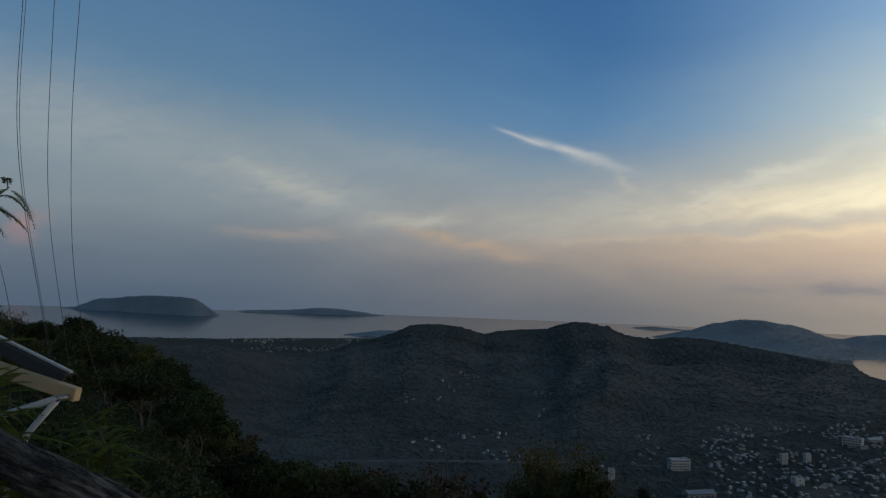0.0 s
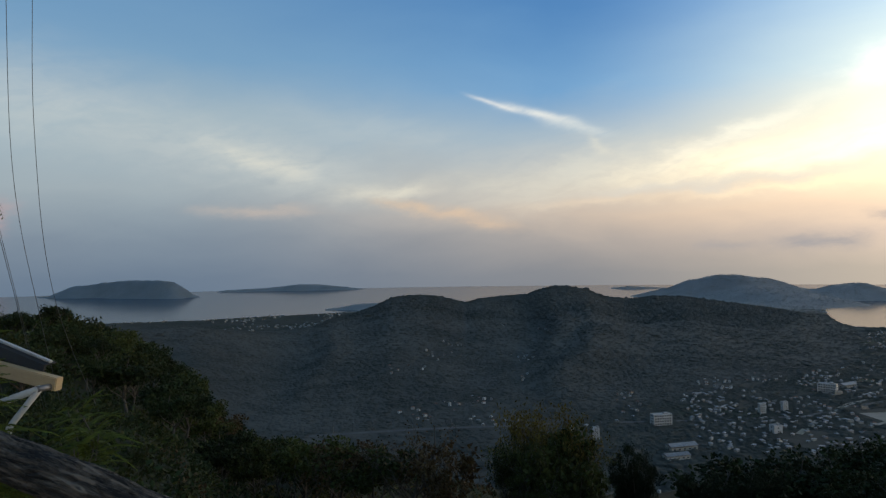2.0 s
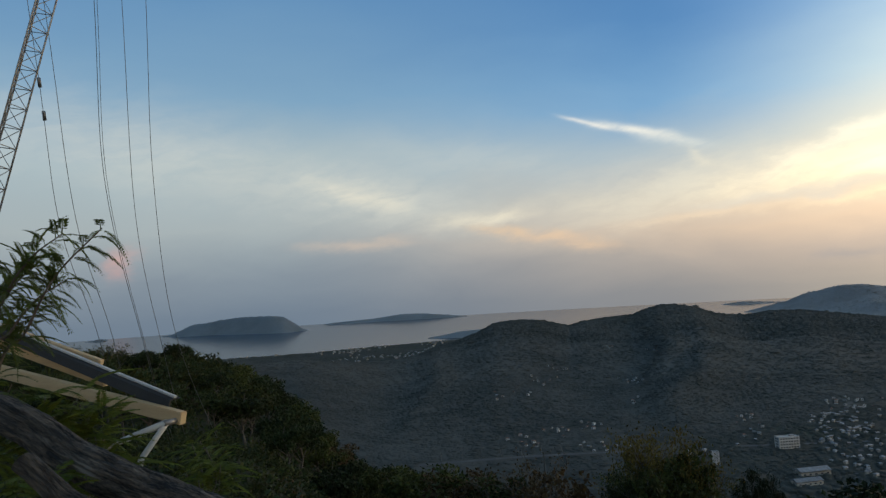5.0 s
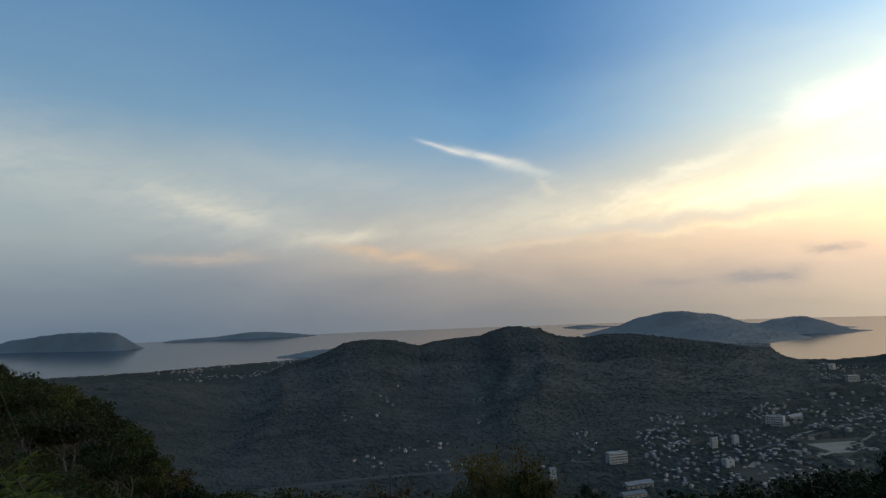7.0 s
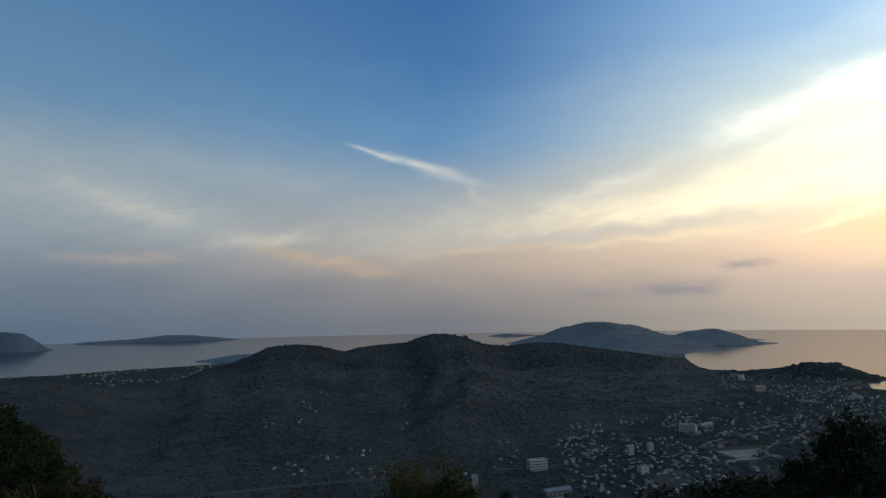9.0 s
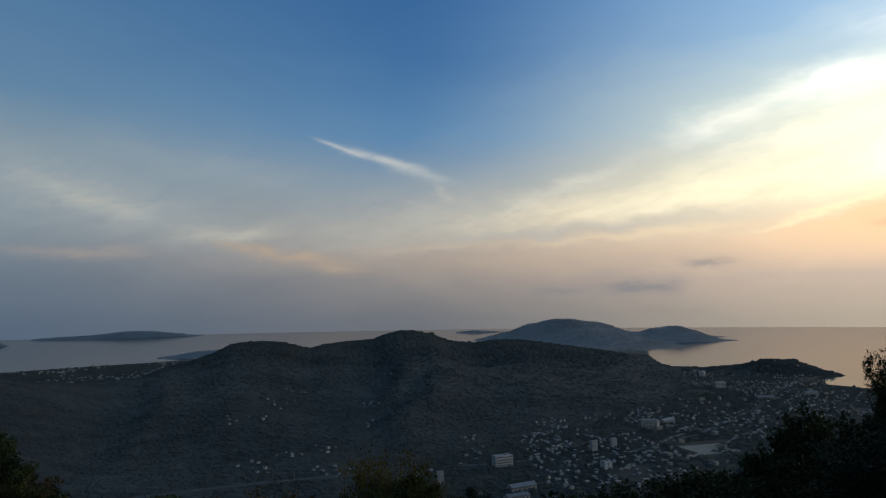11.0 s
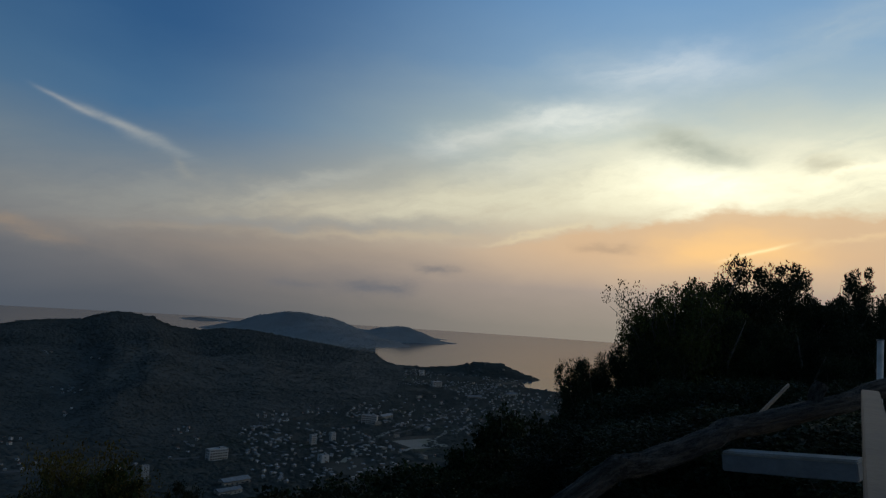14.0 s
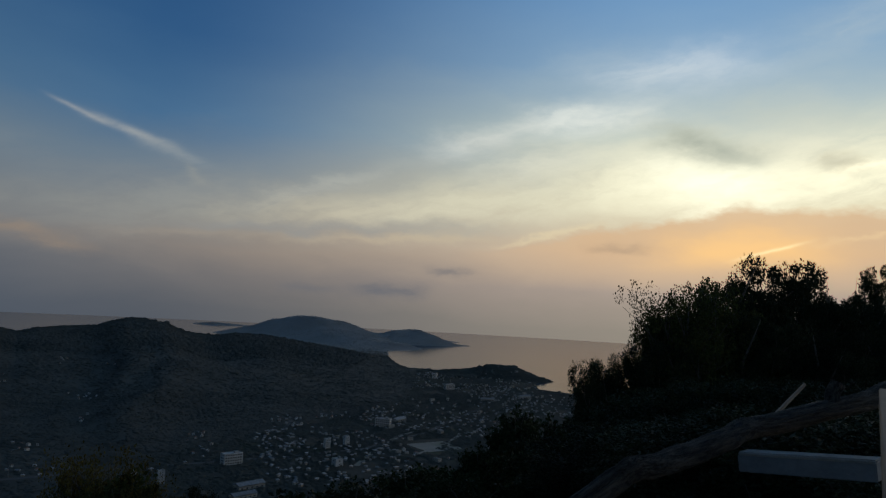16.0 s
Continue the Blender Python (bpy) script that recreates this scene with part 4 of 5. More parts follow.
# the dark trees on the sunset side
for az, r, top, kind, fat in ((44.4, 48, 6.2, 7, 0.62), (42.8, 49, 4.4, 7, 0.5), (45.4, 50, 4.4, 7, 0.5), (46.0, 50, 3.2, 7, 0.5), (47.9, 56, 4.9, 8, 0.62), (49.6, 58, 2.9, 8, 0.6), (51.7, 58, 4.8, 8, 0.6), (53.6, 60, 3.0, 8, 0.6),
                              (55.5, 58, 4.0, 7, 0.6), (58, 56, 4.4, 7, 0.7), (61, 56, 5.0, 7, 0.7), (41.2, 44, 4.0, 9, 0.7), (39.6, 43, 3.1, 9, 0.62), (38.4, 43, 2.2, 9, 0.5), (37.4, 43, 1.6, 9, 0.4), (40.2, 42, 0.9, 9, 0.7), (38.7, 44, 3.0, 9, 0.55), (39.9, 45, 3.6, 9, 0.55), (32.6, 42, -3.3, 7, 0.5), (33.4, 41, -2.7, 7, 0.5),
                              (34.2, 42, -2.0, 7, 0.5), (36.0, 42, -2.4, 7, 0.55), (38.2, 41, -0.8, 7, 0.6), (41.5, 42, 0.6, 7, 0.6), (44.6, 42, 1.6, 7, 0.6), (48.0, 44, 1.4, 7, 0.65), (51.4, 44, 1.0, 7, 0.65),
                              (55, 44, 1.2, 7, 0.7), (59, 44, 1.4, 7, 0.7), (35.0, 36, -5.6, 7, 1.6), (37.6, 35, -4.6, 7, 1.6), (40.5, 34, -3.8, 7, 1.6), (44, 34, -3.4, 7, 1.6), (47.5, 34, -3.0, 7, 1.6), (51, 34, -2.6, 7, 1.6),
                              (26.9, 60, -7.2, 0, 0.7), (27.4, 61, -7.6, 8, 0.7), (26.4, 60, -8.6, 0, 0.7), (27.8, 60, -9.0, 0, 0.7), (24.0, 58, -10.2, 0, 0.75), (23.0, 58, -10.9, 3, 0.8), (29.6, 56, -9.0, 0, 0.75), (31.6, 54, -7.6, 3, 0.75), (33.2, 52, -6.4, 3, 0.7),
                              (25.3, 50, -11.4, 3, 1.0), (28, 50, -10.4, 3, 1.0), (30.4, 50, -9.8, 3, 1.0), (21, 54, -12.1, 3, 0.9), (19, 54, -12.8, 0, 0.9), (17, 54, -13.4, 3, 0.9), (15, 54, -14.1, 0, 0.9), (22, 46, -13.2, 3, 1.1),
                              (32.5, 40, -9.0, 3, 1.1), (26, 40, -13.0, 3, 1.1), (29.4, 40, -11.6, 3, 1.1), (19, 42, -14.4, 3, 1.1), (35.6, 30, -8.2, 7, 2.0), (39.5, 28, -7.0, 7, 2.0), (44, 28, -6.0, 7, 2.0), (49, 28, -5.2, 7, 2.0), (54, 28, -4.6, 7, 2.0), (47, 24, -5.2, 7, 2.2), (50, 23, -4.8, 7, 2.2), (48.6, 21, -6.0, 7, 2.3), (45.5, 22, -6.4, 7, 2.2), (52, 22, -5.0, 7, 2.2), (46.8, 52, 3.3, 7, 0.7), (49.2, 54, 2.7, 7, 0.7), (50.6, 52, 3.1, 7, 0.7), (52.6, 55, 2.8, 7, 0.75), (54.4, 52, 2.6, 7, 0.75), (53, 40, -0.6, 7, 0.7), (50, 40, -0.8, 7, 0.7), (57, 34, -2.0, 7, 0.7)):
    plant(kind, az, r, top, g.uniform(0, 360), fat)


# low growth over the terrace's slopes
def scrub(name, label, count, azs, rs, mat, seed, leaf, size):
    g = np.random.default_rng(seed)
    n = count // 55
    a, r = g.uniform(*azs, n), g.uniform(rs[0] ** 1.4, rs[1] ** 1.4, n) ** (1 / 1.4)
    x, y = r * np.sin(np.radians(a)), r * np.cos(np.radians(a))
    z = land(x, y) + g.uniform(0.1, 0.5, n) * size
    ob = leaves(name, np.stack((x, y, z), -1), size * g.uniform(0.6, 1.4, n), count, leaf, mat, g, None, 0.1)
    return tagged(ob, label, "undergrowth", kind="stuff")


scrub("undergrowth", "dense dark green scrub covering the slope", 42000, (-58, -8), (14, 170), M_LEAF, 31, 0.30, 1.2)
scrub("undergrowth", "olive and yellowing scrub on the slope", 20000, (-50, 0), (20, 150), M_OLIVE, 32, 0.26, 0.9)
scrub("undergrowth", "dry brown scrub on the slope", 9000, (-34, -8), (25, 120), M_DRY, 33, 0.22, 0.7)
scrub("undergrowth", "dark scrub below the sunset-side trees", 60000, (0, 62), (12, 60), M_SHADELEAF, 34, 0.22, 1.0)
scrub("undergrowth", "green scrub close below the railing", 28000, (-52, -18), (9, 48), M_OLIVE, 35, 0.17, 0.75)
scrub("undergrowth", "dark green scrub close below the railing", 20000, (-54, -14), (8, 60), M_LEAF, 36, 0.20, 0.8)


scrub("grass", "dry yellow-green grass on the open slope", 26000, (-28, -5), (28, 130), M_GOLD, 37, 0.16, 0.5)


# ---- the terrace: log railings, frame, mast and wires ----
M_LOG = material("weathered_log", (0.004, 0.0035, 0.003), (0.135, 0.116, 0.095), 0.9, 1.0, 0.03, stretch=(22, 1.3, 1), coords="UV", dirt=(0.02, 0.017, 0.013), contrast=3.0)
M_CREAM = material("cream_painted_timber", (0.40, 0.265, 0.135), (0.53, 0.385, 0.215), 0.7, 6.0, 0.004, stretch=(0.4, 0.4, 2), dirt=(0.27, 0.22, 0.16))
# darker copy of the cream timber; backlight shade is put into the colour
M_SHADEWOOD = material("backlit_dark_timber", (0.075, 0.065, 0.05), (0.15, 0.127, 0.10), 0.85, 7.0, 0.004, stretch=(0.4, 0.4, 2), dirt=(0.07, 0.06, 0.05))
M_CONCRETE = material("whitewashed_concrete", (0.11, 0.122, 0.135), (0.19, 0.203, 0.213), 0.85, 5.0, 0.006, dirt=(0.10, 0.10, 0.10))
M_SHEET = material("dark_roof_sheet", (0.016, 0.016, 0.017), (0.036, 0.036, 0.036), 0.85, 3.0, 0.003, metal=0.0, dirt=(0.05, 0.045, 0.04))
M_PIPE = material("white_steel_pipe", (0.34, 0.335, 0.32), (0.50, 0.49, 0.46), 0.5, 8.0, 0.002, dirt=(0.28, 0.20, 0.14))
M_CABLE = material("dark_steel_cable", (0.07, 0.075, 0.08), (0.13, 0.135, 0.14), 0.5, 5.0, metal=0.5)
M_ROCK = material("pale_boulder", (0.25, 0.24, 0.22), (0.42, 0.40, 0.36), 0.9, 3.0, 0.02, dirt=(0.12, 0.12, 0.09))


# darker copy of the log surface, with the backlit side's shade in its colour
M_DARKLOG = material("shade_dark_log", (0.004, 0.0035, 0.003), (0.085, 0.076, 0.064), 0.85, 1.0, 0.02, stretch=(15, 1.1, 1), coords="UV", dirt=(0.012, 0.010, 0.008), contrast=2.6)


def spline(pts, n):
    """Catmull-Rom points through pts."""
    p = [Vector(q) for q in pts]
    p = [p[0] * 2 - p[1]] + p + [p[-1] * 2 - p[-2]]
    out = []
    for k in range(1, len(p) - 2):
        for s in range(n):
            t = s / n
            out.append(0.5 * (2 * p[k] + (p[k + 1] - p[k - 1]) * t + (2 * p[k - 1] - 5 * p[k] + 4 * p[k + 1] - p[k + 2]) * t * t
                              + (3 * p[k] - p[k - 1] - 3 * p[k + 1] + p[k + 2]) * t ** 3))
    return out + [p[-2]]


def log(name, pts, radius, parent, seed, knots=(), mat=M_LOG):
    """A weathered log with long drying cracks, lumps and knots."""
    path = spline(pts, 26)
    bm = bmesh.new()
    seg = 96
    rings, u = [], None
    for k, p in enumerate(path):
        d = (path[min(k + 1, len(path) - 1)] - path[max(k - 1, 0)]).normalized()
        u = d.orthogonal().normalized() if u is None else (u - d * u.dot(d)).normalized()
        v = d.cross(u)
        ring = []
        for s in range(seg):
            a = 2 * math.pi * s / seg
            long = k * 0.045
            lump = 0.10 * noise.noise((math.cos(a) * 1.2, math.sin(a) * 1.2 + seed, long * 1.6))
            wob = 1.1 * noise.noise((math.cos(a) * 2.0 + seed, math.sin(a) * 2.0, long * 2.2))
            groove = abs(math.sin(11 * a + 3.4 * wob + seed)) ** 0.6
            deep = 0.5 + noise.noise((math.cos(a) * 3 - seed, math.sin(a) * 3, long * 1.4))
            bark = 0.04 * noise.noise((math.cos(a) * 14, math.sin(a) * 14, long * 5.0 + seed))
            r = radius * (1 + lump + bark - 0.36 * max(deep, 0.15) * (1 - groove))
            for at, way, size in knots:
                q = ((k - at) / 5.0) ** 2 + (math.atan2(math.sin(a - way), math.cos(a - way)) / 0.55) ** 2
                r += radius * size * (math.exp(-q) - 1.5 * math.exp(-q * 5))
            ring.append(bm.verts.new(p + (u * math.cos(a) + v * math.sin(a)) * r))
        rings.append(ring)
    uv = bm.loops.layers.uv.new("grain")
    for k, (a, b) in enumerate(zip(rings, rings[1:])):
        for s in range(seg):
            f = bm.faces.new((a[s], a[(s + 1) % seg], b[(s + 1) % seg], b[s]))
            for loop, (du, dv) in zip(f.loops, ((0, 0), (1, 0), (1, 1), (0, 1))):
                loop[uv].uv = ((s + du) / seg, (k + dv) * 0.05 + seed)
    bm.faces.new(rings[0][::-1])
    bm.faces.new(rings[-1])
    return part(name, bm, mat, parent, smooth=True)


def bar(name, a, b, w, h, mat, parent=None, label="", bevel=0.006):
    """A beam from a to b, w wide and h high, with softened edges."""
    a, b = Vector(a), Vector(b)
    d = (b - a).normalized()
    side = d.cross(Vector((0, 0, 1))).normalized()
    up = side.cross(d)
    bm = bmesh.new()
    vs = [bm.verts.new(p + side * (sx * w / 2) + up * (sz * h / 2)) for p in (a, b) for sx, sz in ((-1, -1), (1, -1), (1, 1), (-1, 1))]
    for q in ((3, 2, 1, 0), (4, 5, 6, 7), (0, 1, 5, 4), (1, 2, 6, 5), (2, 3, 7, 6), (3, 0, 4, 7)):
        bm.faces.new([vs[k] for k in q])
    bmesh.ops.recalc_face_normals(bm, faces=bm.faces)
    if bevel:
        bmesh.ops.bevel(bm, geom=list(bm.edges), offset=bevel, segments=2, affect="EDGES")
    return part(name, bm, mat, parent, label)


def pipe(name, pts, radius, mat, parent=None, label="", seg=10):
    bm = bmesh.new()
    tube(bm, pts, [radius] * len(pts), seg)
    return part(name, bm, mat, parent, label, smooth=True)


def to_ground(p):
    return Vector((p[0], p[1], float(land(p[0], p[1])) - 0.15))


# the log railing on the sea side
rail = tagged(new("log_railing"), "weathered grey log railing with deep drying cracks", "railing", "log railings")
LEFT = [toward(-62, -2.0, 6.4), toward(-56, -3.8, 5.4), toward(-50.7, -7.3, 4.5), toward(-47.6, -10.1, 4.1), toward(-43.5, -12.8, 3.75), toward(-39.5, -15.0, 3.5), toward(-34, -18.3, 3.3), toward(-27, -22, 3.0)]
log("rail", LEFT, 0.098, rail, 3.0)
for q in (LEFT[0], LEFT[-1]):
    log("post", [to_ground(q), (q + to_ground(q)) / 2, q], 0.075, rail, 5.0)
lean = toward(-51, -9.6, 3.7)
log("brace", [lean, toward(-48.6, -12.4, 3.6), toward(-46, -15.8, 3.5), to_ground(toward(-44, -18.5, 3.4))], 0.05, rail, 8.0, (), M_DARKLOG)
# the log railing on the sunset side
rail = tagged(new("log_railing"), "bent dark log railing with a knot hole", "railing", "log railings")
RIGHT = [toward(24, -19.5, 3.9), toward(31.2, -14.95, 4.1), toward(34.7, -12.2, 4.25), toward(36.1, -11.2, 4.3), toward(37.8, -10.7, 4.4), toward(40.2, -9.6, 4.6), toward(42.6, -8.3, 4.8), toward(43.7, -7.5, 4.95),
         toward(45.9, -6.8, 5.2), toward(49.2, -5.5, 5.6), toward(51.5, -4.6, 5.9), toward(54, -3.3, 6.2), toward(60, -2.0, 7.0)]
log("rail", RIGHT, 0.07, rail, 11.0, ((76, 1.2, 0.35), (180, 2.5, 0.25)), M_DARKLOG)
for q in (RIGHT[0], RIGHT[-1]):
    log("post", [to_ground(q), (q + to_ground(q)) / 2, q], 0.075, rail, 13.0, (), M_DARKLOG)
log("stub", [toward(49.4, -5.2, 5.62), toward(49.5, -4.3, 5.64), toward(49.8, -3.6, 5.66)], 0.05, rail, 15.0, (), M_DARKLOG)

# the concrete fence behind the sunset-side railing
fence = tagged(new("concrete_fence"), "whitewashed concrete fence with a cream top rail", "fence")
A, B = toward(43.7, -9.75, 4.75), toward(52.3, -9.15, 4.55)
bar("rail", A, B, 0.13, 0.10, M_CONCRETE, fence, "chipped whitewashed concrete rail")
# thin slab added on the rail, its pale colour standing for a skylit top
M_LIT_TOP = material("skylit_rail_top", (0.20, 0.205, 0.20), (0.34, 0.34, 0.325), 0.9, 9.0, 0.01, dirt=(0.13, 0.13, 0.125))
bar("lit_top", A + Vector((0, 0, 0.056)), B + Vector((0, 0, 0.056)), 0.15, 0.022, M_LIT_TOP, fence, "added paler slab for the rail's skylit top", 0.008)
far_end, near_end = toward(52.75, -4.25, 5.6), toward(54.3, -16.5, 1.9)
near_end.z = far_end.z - 0.06
bar("top_rail", far_end, near_end, 0.105, 0.11, M_SHADEWOOD, fence, "cream-painted top rail, darkened as if backlit")
for q, w in ((toward(44.6, -10.6, 4.75), 0.12), (toward(51.9, -10.2, 4.5), 0.13), (far_end + Vector((0, 0, -0.05)), 0.11)):
    bar("post", to_ground(q), q, w, w, M_CONCRETE, fence)
side_rail = tagged(new("handrail"), "short grey timber handrail down the slope", "handrail")
r0, r1 = toward(45.6, -6.5, 8.4), toward(47.7, -3.9, 10.5)
bar("board", r0, r1, 0.03, 0.045, M_SHADEWOOD, side_rail)
for q in (r0, r1):
    bar("post", to_ground(q), q, 0.05, 0.05, M_SHADEWOOD, side_rail)
post = new("metal_post")
foot = to_ground(toward(53.3, -2.9, 14.0))
pipe("pole", [foot, toward(53.3, -0.3, 14.0)], 0.05, M_PIPE, post)
pipe("cap", [toward(53.3, -0.3, 14.0), toward(53.3, -0.2, 14.0)], 0.06, M_STEEL, post)
tagged(post, "slim grey metal post on the slope", "post")
bm = bmesh.new()
bmesh.ops.create_icosphere(bm, subdivisions=3, radius=0.33)
for v in bm.verts:
    v.co = v.co * (1 + 0.35 * noise.noise(v.co * 3.2)) * 1.0
    v.co.z *= 0.55
rock = part("boulder", bm, M_ROCK, smooth=True)
spot = to_ground(toward(48.6, -4.1, 10.5))
rock.location = spot + Vector((0, 0, 0.2))
tagged(rock, "pale grey boulder lying on the slope", "boulder")

# the timber and sheet-metal frame beyond the sea-side railing
canopy_frame = tagged(new("canopy_frame"), "cream timber frame with a dark metal gutter", "canopy frame")
bar("beam", toward(-56, -1.85, 7.6), toward(-40.5, -8.10, 5.6), 0.07, 0.092, M_CREAM, canopy_frame)
bar("beam", toward(-54, 0.55, 7.9), toward(-45.9, -3.50, 6.9), 0.06, 0.05, M_CREAM, canopy_frame)
bar("beam", toward(-55, -0.05, 7.8), toward(-45.6, -4.90, 6.6), 0.06, 0.08, M_CREAM, canopy_frame)
bm = bmesh.new()
g0, g1 = toward(-53.5, 0.05, 7.6), toward(-41.1, -7.00, 5.75)
d = (g1 - g0).normalized()
side = d.cross(Vector((0, 0, 1))).normalized()
up = side.cross(d)
profile = ((-0.05, 0.07), (0.0, 0.075), (0.05, 0.06), (0.06, -0.06), (-0.02, -0.075), (-0.025, -0.068), (0.045, -0.05), (0.035, 0.05), (-0.05, 0.06))
ends = [[bm.verts.new(p + side * x + up * z * 0.62) for x, z in profile] for p in (g0, g1)]
for k in range(len(profile)):
    q = (k + 1) % len(profile)
    bm.faces.new((ends[0][k], ends[0][q], ends[1][q], ends[1][k]))
bm.faces.new(ends[0][::-1])
bm.faces.new(ends[1])
bmesh.ops.recalc_face_normals(bm, faces=bm.faces)
part("gutter", bm, M_SHEET, canopy_frame, "dark folded sheet-metal gutter")
bar("gutter_lip", g0 + up * 0.055, g1 + up * 0.055, 0.03, 0.016, M_PIPE, canopy_frame, "thin pale upper edge", 0.003)
knee = toward(-41.7, -8.30, 5.55)
pipe("strut", [knee, toward(-45.7, -9.45, 5.9), to_ground(toward(-50, -11.75, 6.4))], 0.026, M_PIPE, canopy_frame, "white steel pipe strut")
pipe("strut", [knee, toward(-43.5, -10.65, 5.7), to_ground(toward(-46, -15.25, 5.8))], 0.022, M_PIPE, canopy_frame, "white steel pipe strut")
pipe("bolt", [knee - side * 0.09, knee + side * 0.02], 0.022, M_STEEL, canopy_frame)
for az, el, r in ((-55.6, -1.6, 7.6),):
    q = toward(az, el, r)
    pipe("strut", [q, to_ground(q)], 0.03, M_PIPE, canopy_frame, "white steel pipe strut")

# the radio mast and its wires
mast = tagged(new("lattice_mast"), "grey steel lattice radio mast", "mast")


def level(az, el, r):
    x, y = ground_xy(az, r)
    return Vector((x, y, EYE[2] + r * math.tan(radians(el))))


m0, m1 = level(-50.9, 14.9, 31), level(-48.9, 22.2, 31)
axis = (m1 - m0).normalized()
foot = m0 - axis * ((m0.z - float(land(m0.x, m0.y))) / axis.z)
tall = 44.0
turn = axis.to_track_quat("Z", "Y").to_matrix().to_4x4()
mast.matrix_basis = Matrix.Translation(foot) @ turn
corner = [Vector((0.42 * math.cos(a), 0.42 * math.sin(a), 0)) for a in (0.5, 0.5 + 2.094, 0.5 + 4.189)]
for c in corner:
    pipe("leg", [c - Vector((0, 0, 0.3)), c + Vector((0, 0, tall))], 0.035, M_STEEL, mast, seg=6)
bm = bmesh.new()
for k in range(3):
    a, b = corner[k], corner[(k + 1) % 3]
    tube(bm, [a, b], [0.018, 0.018], 5)
    tube(bm, [a, b + Vector((0, 0, 0.8))], [0.016, 0.016], 5)
bay = part("bracing", bm, M_STEEL, mast)
for k in range(1, int(tall / 0.8)):
    o = bay.copy()
    scene.collection.objects.link(o)
    o.location.z = k * 0.8


def wire_thing(top, mid, low, end, thick=0.014, insulators=()):
    """A guy wire: bearings and elevations of points on it, down to its anchor in the slope."""
    pts = [toward(*top, 36), toward(*mid, 37), toward(*low, 39), to_ground(ground_xy(*end))]
    up = pts[0] + (pts[0] - pts[1]).normalized() * 14
    path = spline([up] + pts, 10)
    ob = pipe("guy_wire", path, thick, M_CABLE, seg=5)
    tagged(ob, "thin dark steel guy wire running to the slope", "guy wire", "guy wires")
    for f in insulators:
        q = pts[0].lerp(pts[1], f)
        d = (pts[1] - pts[0]).normalized()
        bm = bmesh.new()
        tube(bm, [q - d * 0.22, q - d * 0.2, q + d * 0.2, q + d * 0.22], [0.03, 0.075, 0.075, 0.03], 8)
        part("insulator", bm, M_CABLE, ob, "dark egg-shaped insulator", smooth=True)


wire_thing((-49.5, 17.3), (-48.3, 6.3), (-46.0, -1.9), (-44.6, 44), 0.014, (0.08, 0.28))
wire_thing((-48.8, 20.3), (-47.3, 6.9), (-45.1, -1.9), (-43.6, 44))
wire_thing((-45.7, 22.6), (-45.3, 9.3), (-42.9, -3.2), (-41.3, 43), 0.015)
wire_thing((-45.5, 22.6), (-45.15, 9.3), (-42.8, -3.2), (-41.1, 43), 0.012)
wire_thing((-43.8, 22.8), (-43.3, 6.8), (-41.6, -3.7), (-40.2, 43))
wire_thing((-42.1, 22.9), (-42.0, 9.7), (-40.8, -1.9), (-37.6, 43))


# ---- feathery shrubs by the railing ----
def plume_mesh(name, length, pairs, leaflet, droop, mat, seed):
    """One feather-shaped leaf: a drooping stalk with pairs of narrow leaflets."""
    g = random.Random(seed)
    verts, faces = [], []

    def at(t):
        return Vector((length * t, 0, length * (0.25 * t - droop * t * t)))

    def quad(a, b, c, d):
        n = len(verts)
        verts.extend((a, b, c, d))
        faces.append((n, n + 1, n + 2, n + 3))

    for k in range(8):
        a, b = at(k / 8), at((k + 1) / 8)
        s = Vector((0, 0.0022 * (1.3 - k / 8), 0))
        quad(a - s, b - s * 0.8, b + s * 0.8, a + s)
    for k in range(1, pairs + 1):
        t = 0.12 + 0.88 * k / pairs
        p = at(t)
        long = leaflet * (0.55 + 0.45 * math.sin(math.pi * min(t * 0.9 + 0.1, 1))) * g.uniform(0.85, 1.1)
        for s in (-1, 1):
            d = Vector((0.55, s * 0.8, -0.35 - droop * 0.4 * t + g.uniform(-0.15, 0.15))).normalized()
            w = d.cross(Vector((0, 0, 1))).normalized() * long * 0.13
            quad(p, p + d * long * 0.5 + w, p + d * long, p + d * long * 0.5 - w)
    me = bpy.data.meshes.new(name)
    me.from_pydata([tuple(v) for v in verts], [], faces)
    me.materials.append(mat)
    return me


M_LEAFLET = leafy("feathery_leaflet", (0.052, 0.076, 0.018), (0.11, 0.135, 0.036), 0.35, 0.3)
PLUMES = [plume_mesh("leaf", 0.17, 18, 0.034, 0.55 + 0.2 * s, M_LEAFLET, s) for s in range(3)]
FRONDS = [plume_mesh("leaf", 0.30, 20, 0.062, 0.45 + 0.25 * s, M_FROND, 7 + s) for s in range(3)]


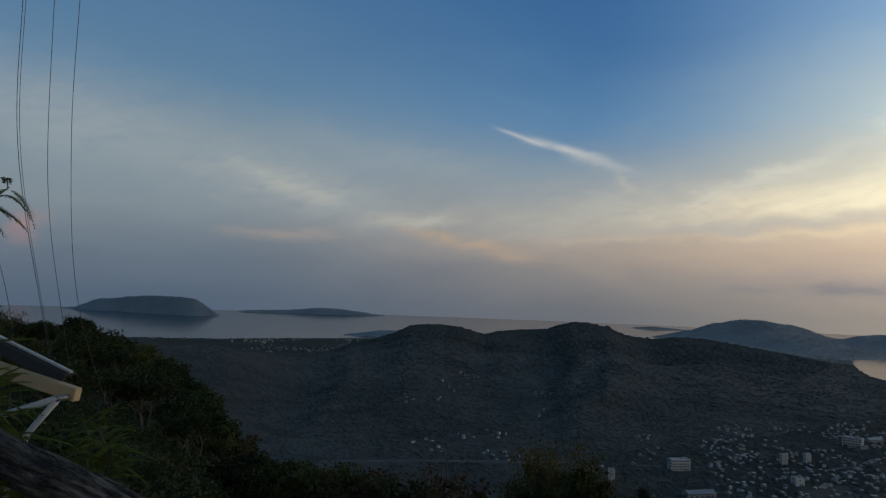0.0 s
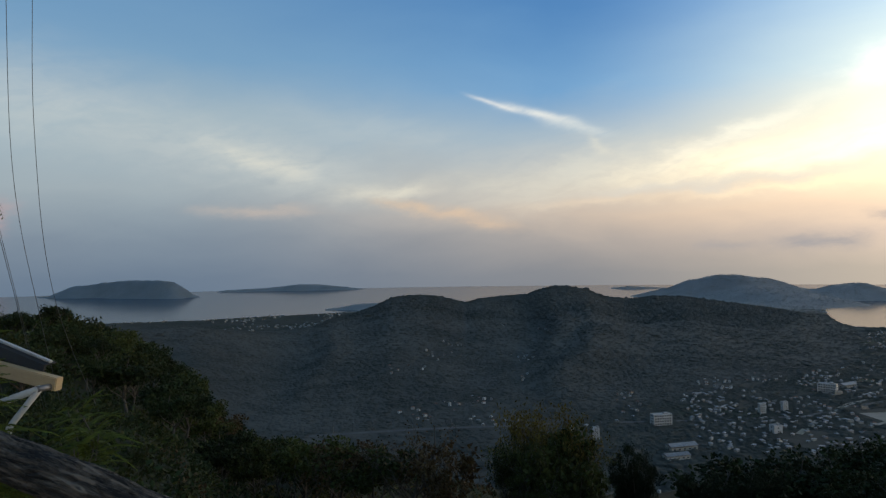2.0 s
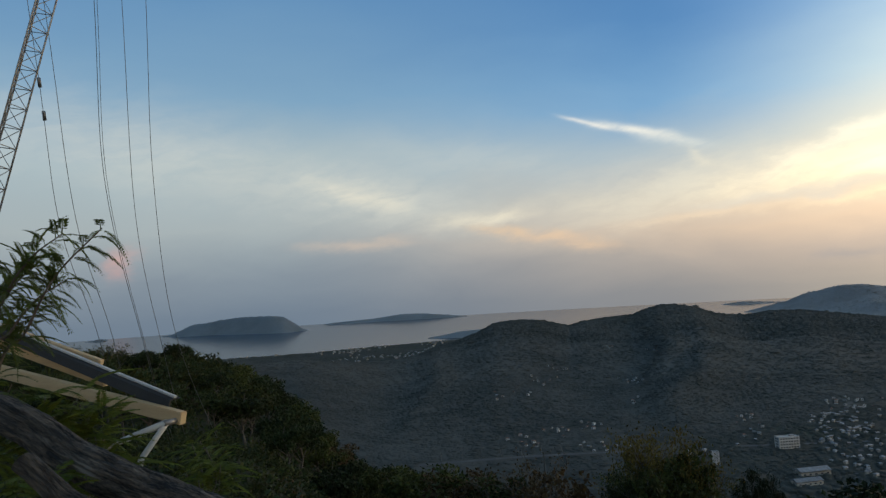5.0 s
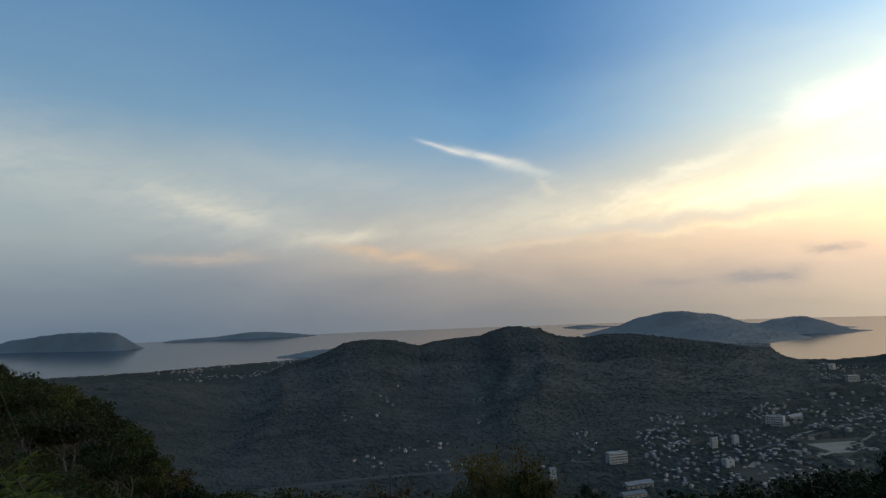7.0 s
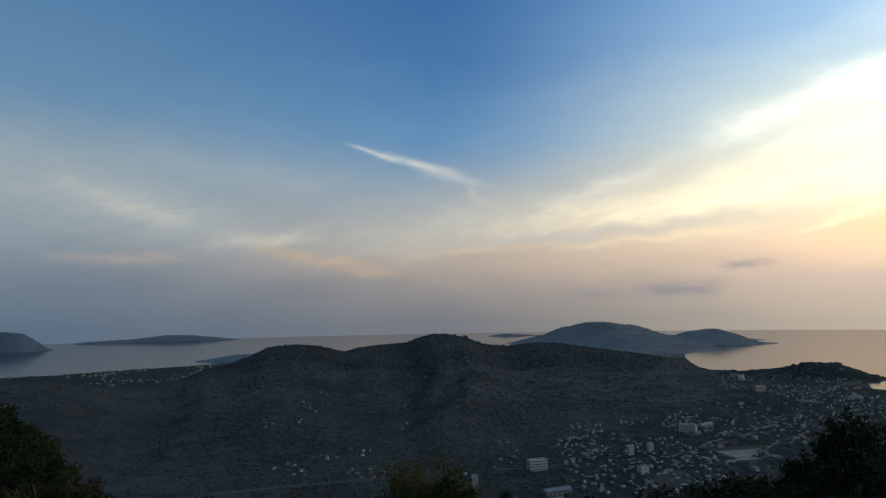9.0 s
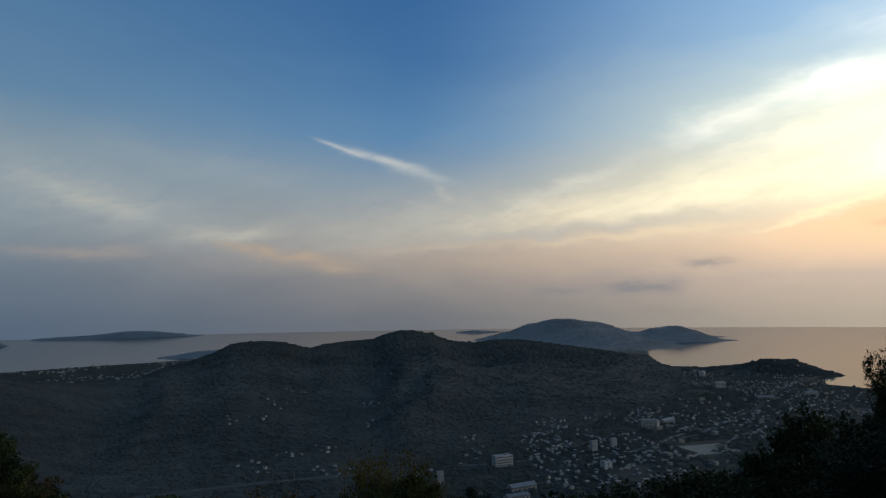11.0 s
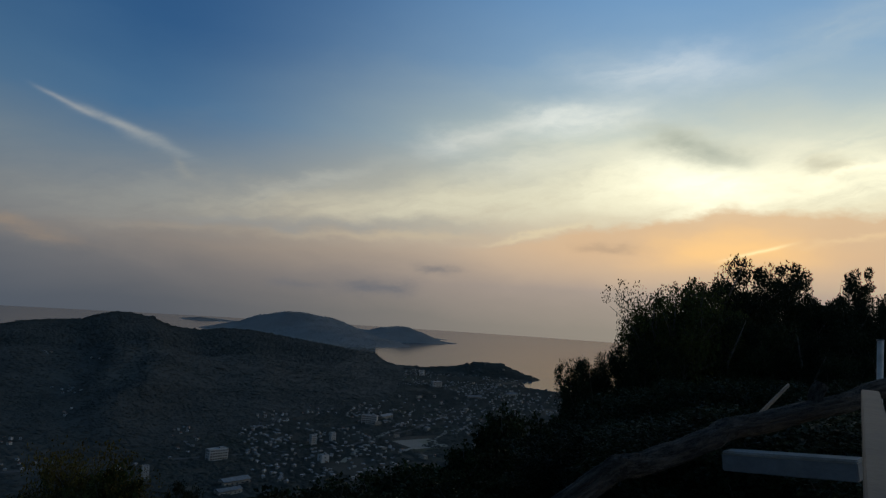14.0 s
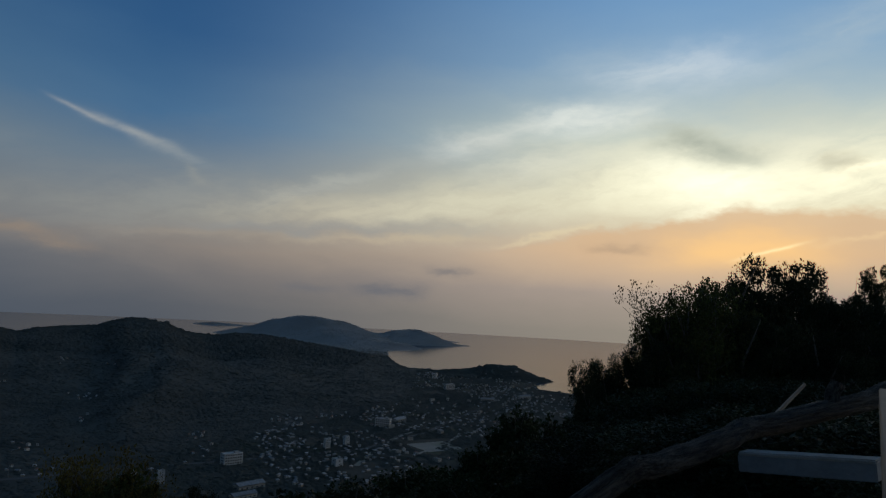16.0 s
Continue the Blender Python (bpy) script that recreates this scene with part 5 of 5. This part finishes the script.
def shrub(label, stem, meshes, every, seed, scale=1.0, group="feathery shrubs"):
    """A bent stem rooted in the ground that bears feather leaves along its upper part."""
    g = random.Random(seed)
    ob = tagged(new("feathery_shrub"), label, "shrub", group)
    root = to_ground(stem[0] + (stem[0] - stem[1]) * 0.4)
    path = spline([root] + stem, 8)
    bm = bmesh.new()
    tube(bm, path, [0.008 * (1 - 0.85 * k / len(path)) + 0.0015 for k in range(len(path))], 6)
    part("stem", bm, M_BARK, ob, smooth=True)
    upper = path[8:]
    for k, p in enumerate(upper):
        d = (upper[min(k + 1, len(upper) - 1)] - upper[max(k - 1, 0)]).normalized()
        for _ in range(every):
            a = g.uniform(0, 360)
            out = Matrix.Rotation(radians(a), 4, d) @ d.orthogonal().normalized() + d * g.uniform(0.2, 0.9)
            out.z = max(out.z, -0.25)
            leaf = new("leaf", g.choice(meshes))
            leaf.parent = ob
            m = out.to_track_quat("X", "Z").to_matrix().to_4x4()
            s = scale * g.uniform(0.7, 1.2)
            leaf.matrix_basis = Matrix.Translation(p.lerp(upper[max(k - 1, 0)], g.random())) @ m @ Matrix.Diagonal((s, s, s, 1))


shrub("feathery green shrub branch reaching over the railing", [toward(-52.5, -5, 4.0), toward(-50.6, -0.9, 3.9), toward(-48.7, 2.9, 3.8), toward(-45.6, 6.3, 3.75)], PLUMES, 2, 41)
shrub("feathery green shrub branch reaching over the railing", [toward(-53, -3, 4.1), toward(-51.8, 1.5, 4.0), toward(-50.2, 4.2, 3.9), toward(-48.2, 5.9, 3.85)], PLUMES, 2, 42)
shrub("feathery green shrub branch reaching over the railing", [toward(-53, -4, 4.0), toward(-51.6, -1.0, 3.95), toward(-50.0, 1.2, 3.9), toward(-48.0, 2.6, 3.85)], PLUMES, 2, 43)
shrub("feathery green shrub branch reaching over the railing", [toward(-54, -3, 4.2), toward(-52.6, 0, 4.1), toward(-51.2, 2.4, 4.0), toward(-50.0, 3.6, 4.0)], PLUMES, 3, 44)
g = random.Random(77)
for k, (az, el, r) in enumerate(((-49.5, -5.4, 4.9), (-47.6, -5.8, 5.0), (-46.0, -6.8, 5.0), (-48.6, -7.6, 4.8), (-46.5, -8.6, 4.8), (-40.0, -10.0, 5.6), (-39.4, -9.9, 5.7),
                                 (-39.0, -10.4, 5.2), (-40.6, -11.6, 5.4), (-38.0, -11.8, 5.2), (-50.5, -7.4, 4.8), (-44.8, -10.4, 4.9), (-51.5, -4.4, 5.2), (-39.6, -12.6, 5.0), (-49.8, -11.0, 3.9), (-47.2, -13.5, 3.9), (-45.4, -13.2, 4.3))):
    base = toward(az + g.uniform(-2, 2), el - 6, r)
    shrub("bright green fern-like shrub beside the railing", [base, toward(az + g.uniform(-1, 1), el - 2.6, r), toward(az, el, r)], FRONDS, 2, 100 + k, 0.7 if az > -41 else 0.95, "fern-like shrubs")
